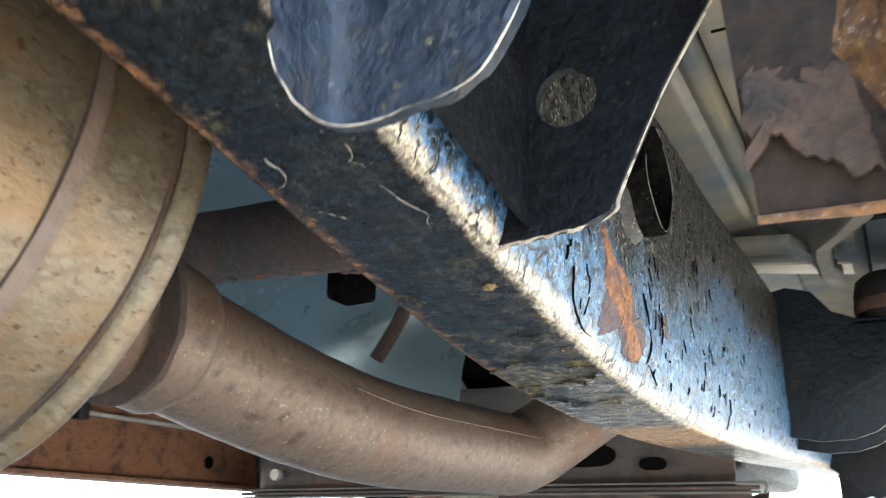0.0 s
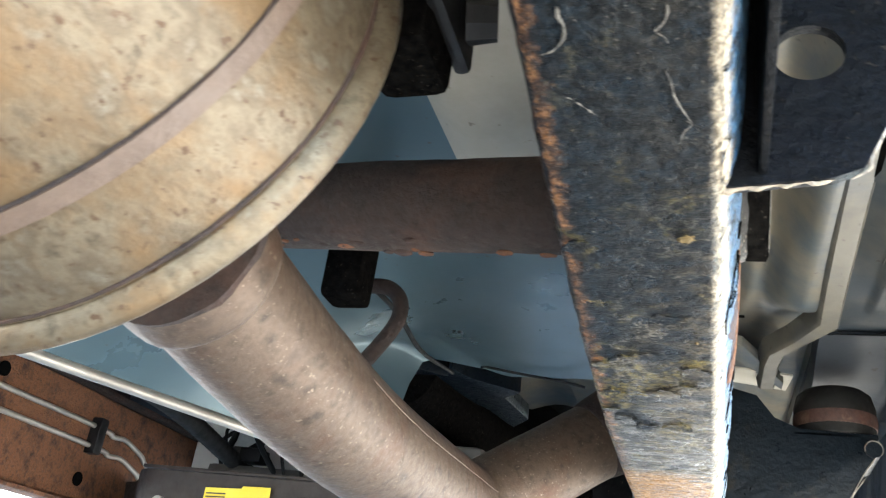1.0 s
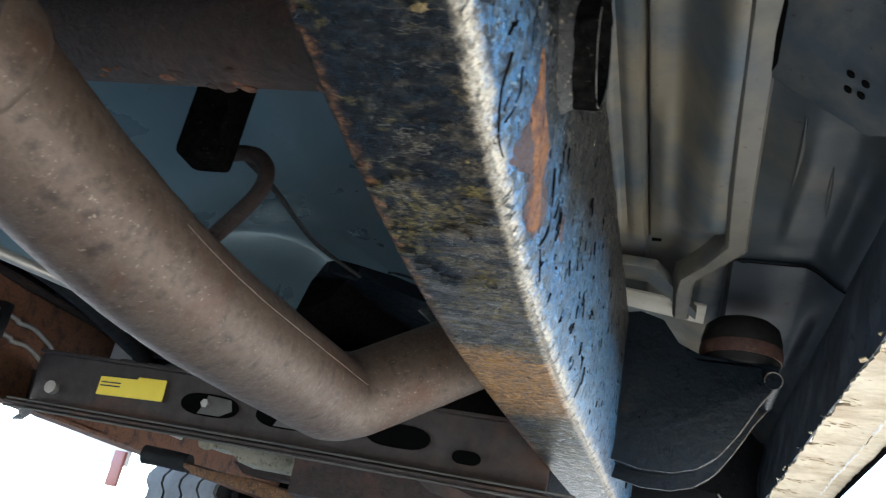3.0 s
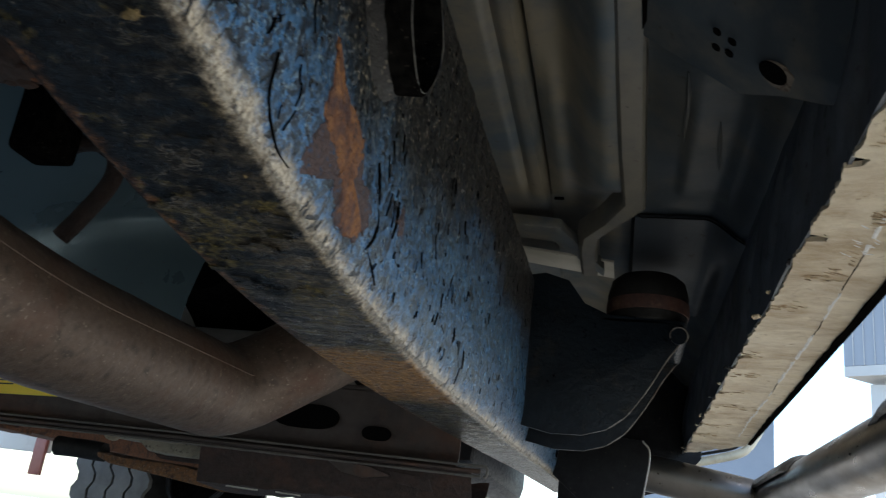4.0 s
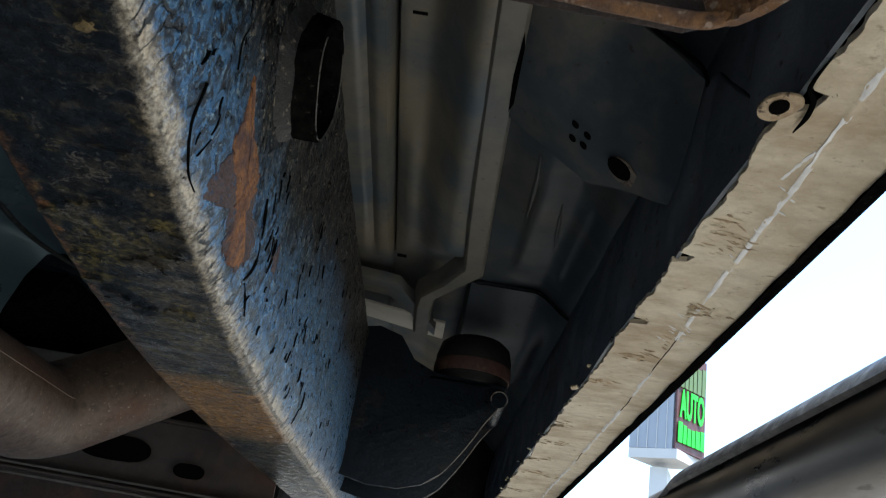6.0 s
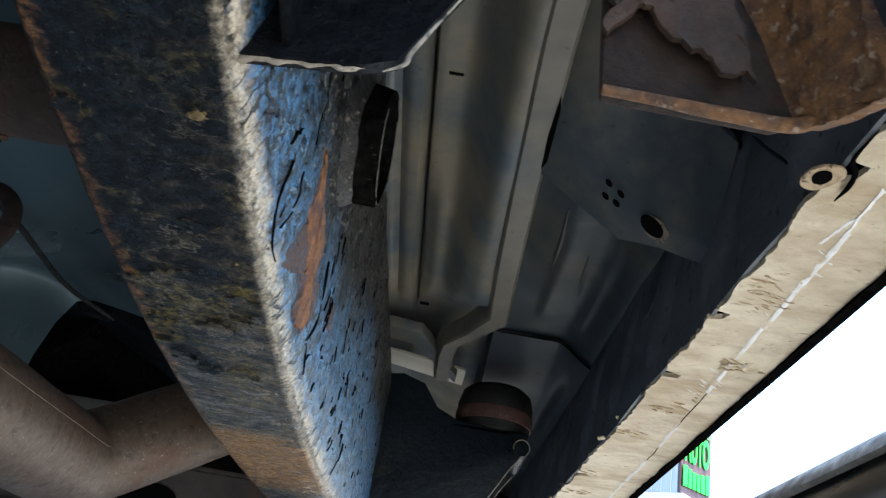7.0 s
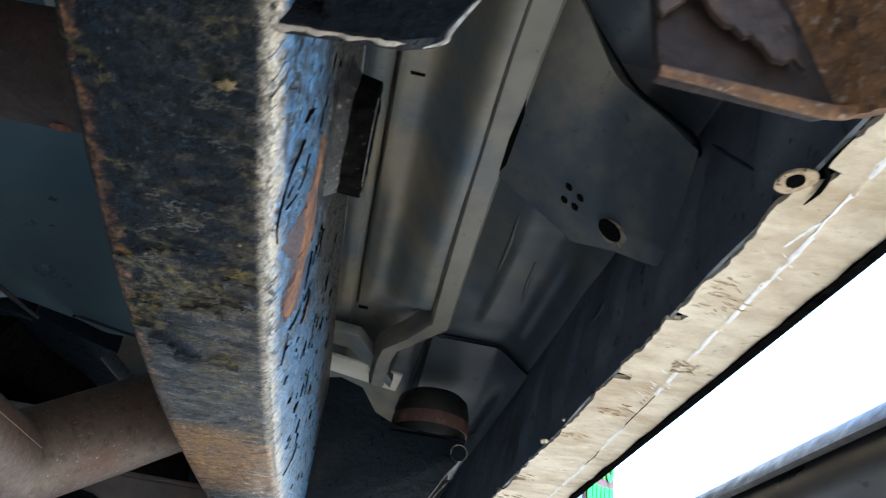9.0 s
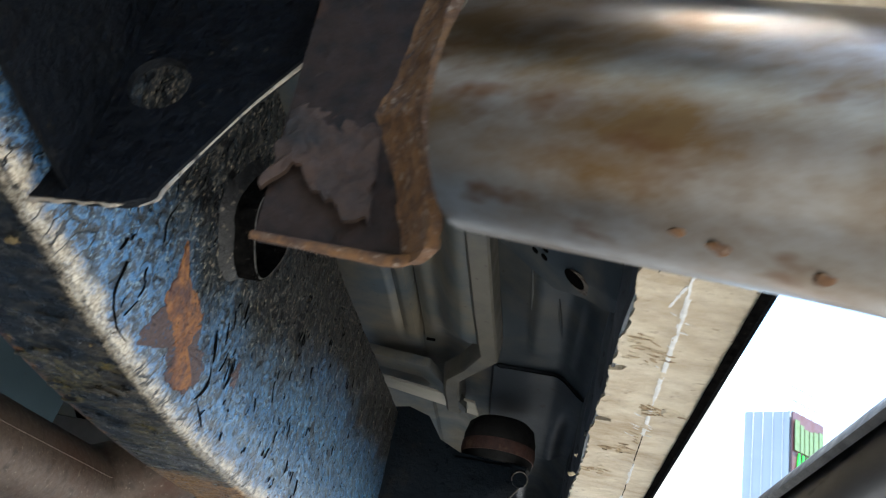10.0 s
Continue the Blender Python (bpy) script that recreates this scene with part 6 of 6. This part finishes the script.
# ---- building with the sign ----
def building():
    D = 22.0
    def at(az, el, d=D):
        a, e = radians(az), radians(el)
        return Vector((d * math.sin(a), d * math.cos(a), 0.28 + d * math.tan(e) if el else -0.02))
    sg = thing("sign_tower", "grey-blue sign block with red and green sign face", "sign")
    a, b, c = at(13.4, 0), at(16.1, 0, D * 0.985), at(17.9, 0, D * 1.03)
    z0, z1 = 0.28 + D * math.tan(radians(13.1)), 0.28 + D * math.tan(radians(19.2))
    out = [Vector((p.x, p.y, z0)) for p in (a, b, c)]
    out.append(out[0] + (out[2] - out[1]))
    part("block", slab(out, (0, 0, z1 - z0)), "siding", sg, smooth=False)
    n = (out[2] - out[1]).cross(Vector((0, 0, 1))).normalized()
    f = [out[1], out[2], out[2] + Vector((0, 0, z1 - z0)), out[1] + Vector((0, 0, z1 - z0))]
    part("face", slab([p + n * 0.05 for p in f], n * 0.05), "sign_red", sg, "dark red sign face", smooth=False)
    part("soffit", slab([out[0] + Vector((0, 0, -0.25)), out[1] + Vector((0.1, -0.1, -0.25)), out[2] + Vector((0, 0, -0.25)), out[3] + Vector((0, 0, -0.25))], (0, 0, 0.24)), "white_trim", sg, smooth=False)
    part("leg", slab([at(14.8, 0), at(15.9, 0), at(16.2, 0, D * 1.05), at(15.1, 0, D * 1.05)], (0, 0, z0 - 0.4)), "white_trim", sg, smooth=False)
    for name, zz, h in (("AUTO", 0.33, 0.98),):
        cu = bpy.data.curves.new("text", "FONT")
        cu.body, cu.size, cu.extrude, cu.offset, cu.align_x = name, h, 0.01, 0.03, "CENTER"
        tmp = bpy.data.objects.new("t", cu)
        scene.collection.objects.link(tmp)
        me = bpy.data.meshes.new_from_object(tmp.evaluated_get(bpy.context.evaluated_depsgraph_get()))
        bpy.data.objects.remove(tmp)
        ux = (out[2] - out[1]).normalized()
        mw = Matrix((ux, Vector((0, 0, 1)), ux.cross(Vector((0, 0, 1))))).transposed().to_4x4()
        width = (out[2] - out[1]).length
        mid = (out[1] + out[2]) / 2 + Vector((0, 0, (z1 - z0) * zz)) + ux.cross(Vector((0, 0, 1))) * 0.13
        span = max(v.co.x for v in me.vertices) - min(v.co.x for v in me.vertices)
        me.transform(Matrix.Translation(mid) @ mw @ Matrix.Diagonal((0.85 * width / span, 1, 1, 1)))
        me.materials.append(M["sign_green"])
        ob = new("letters", me)
        ob.parent = sg
    ux = (out[2] - out[1]).normalized()
    width = (out[2] - out[1]).length
    for row, (zz, hh) in enumerate(((0.62, 0.30), (0.07, 0.20))):
        for k, (start, wide, high) in enumerate(((0.03, 0.14, 1.0), (0.20, 0.11, 0.9), (0.34, 0.12, 0.82), (0.49, 0.11, 0.82), (0.63, 0.14, 0.88), (0.80, 0.14, 0.95))):
            a0 = out[1] + ux * width * start + Vector((0, 0, (z1 - z0) * zz)) + n * 0.13
            wv, hv = ux * width * wide, Vector((0, 0, (z1 - z0) * hh * high))
            part("bar", slab([a0, a0 + wv, a0 + wv + hv, a0 + hv], n * 0.02), "sign_green" if row else "sign_olive", sg, "green bar" if row else "dim olive bar", smooth=False)
    side = (out[1] - out[0])
    for k in range(4):
        q = out[0] + side * (0.2 + 0.22 * k) + side.normalized().cross(Vector((0, 0, 1))) * 0.02
        part("panel_joint", slab([q, q + side * 0.012, q + side * 0.012 + Vector((0, 0, z1 - z0)), q + Vector((0, 0, z1 - z0))], side.normalized().cross(Vector((0, 0, 1))) * 0.02), "white_trim", sg, smooth=False)
    for h in (0.35, 0.7):
        part("rail", tube([out[1] + Vector((0, 0, z1 - z0 + h)), out[2] + Vector((0, 0, z1 - z0 + h))], 0.03, seg=8, n=2), "white_trim", sg)
    for k in range(5):
        q = out[1].lerp(out[2], k / 4) + Vector((0, 0, z1 - z0))
        part("post", tube([q, q + Vector((0, 0, 0.75))], 0.03, seg=8, n=2), "white_trim", sg)
    hall = thing("shop_building", "low grey-blue shop building with white fascia", "building")
    p0, p1 = at(1.5, 0, 24), at(9.35, 0, 24)
    zt, zm = 0.28 + 24 * math.tan(radians(12.2)), 0.28 + 24 * math.tan(radians(4.2))
    back = Vector((-2, 8, 0))
    part("wall", slab([Vector((p.x, p.y, 0)) for p in (p0, p1, p1 + back, p0 + back)], (0, 0, zt)), "shaded_siding", hall, smooth=False)
    out2 = Vector((0.3, -1.2, 0))
    part("fascia", slab([Vector((p.x, p.y, zm - 0.55)) for p in (p0 + out2, p1 + out2, p1 + out2 * 0.1, p0 + out2 * 0.1)], (0, 0, 0.5)), "white_trim", hall, smooth=False)


building()


# ---- far front wheel ----
def front_wheel():
    w = thing("road_wheel", "black tyre with chunky tread and dark steel rim", "wheel")
    c, R = Vector((-1.085, 2.22, 0.34)), 0.34
    prof = [(-0.085, 0.20), (-0.095, 0.25), (-0.092, 0.30), (-0.075, 0.325), (-0.04, 0.333), (0.04, 0.333), (0.075, 0.325), (0.092, 0.30), (0.095, 0.25), (0.085, 0.20)]
    bm = bmesh.new()
    n = 72
    rings = [[bm.verts.new(c + Vector((x, r * math.cos(2 * math.pi * k / n), r * math.sin(2 * math.pi * k / n)))) for k in range(n)] for x, r in prof]
    for a, b in zip(rings, rings[1:]):
        for k in range(n):
            bm.faces.new((a[k], a[(k + 1) % n], b[(k + 1) % n], b[k]))
    tyre = part("tyre", bm, "rubber", w)
    for x0, x1 in ((-0.086, -0.048), (-0.042, -0.003), (0.003, 0.042), (0.048, 0.086)):
        bm, loops = bmesh.new(), []
        for k in range(128):
            a = 2 * math.pi * k / 128
            off = (0.006, 0.006, -0.006, -0.006)[k % 4]
            loops.append([bm.verts.new(c + Vector((x, r * math.cos(a), r * math.sin(a)))) for x, r in ((x0 + off, 0.325), (x0 + off, R), (x1 + off, R), (x1 + off, 0.325))])
        for k in range(128):
            p, q = loops[k], loops[(k + 1) % 128]
            for i in range(3):
                bm.faces.new((p[i], p[i + 1], q[i + 1], q[i]))
        part("tread_rib", bm, "tread", tyre, "dusty zigzag tread rib, sunlight in its pale grey", smooth=False)
    rim = [(-0.07, 0.205), (-0.075, 0.195), (-0.05, 0.18), (0.0, 0.15), (0.02, 0.06), (0.05, 0.055), (0.05, 0.0)]
    bm = bmesh.new()
    rings = [[bm.verts.new(c + Vector((-x, r * math.cos(2 * math.pi * k / 40), r * math.sin(2 * math.pi * k / 40)))) for k in range(40)] for x, r in rim]
    for a, b in zip(rings, rings[1:]):
        for k in range(40):
            bm.faces.new((a[k], a[(k + 1) % 40], b[(k + 1) % 40], b[k]))
    part("rim", bm, "edge_bare", w, "dark steel rim")


front_wheel()
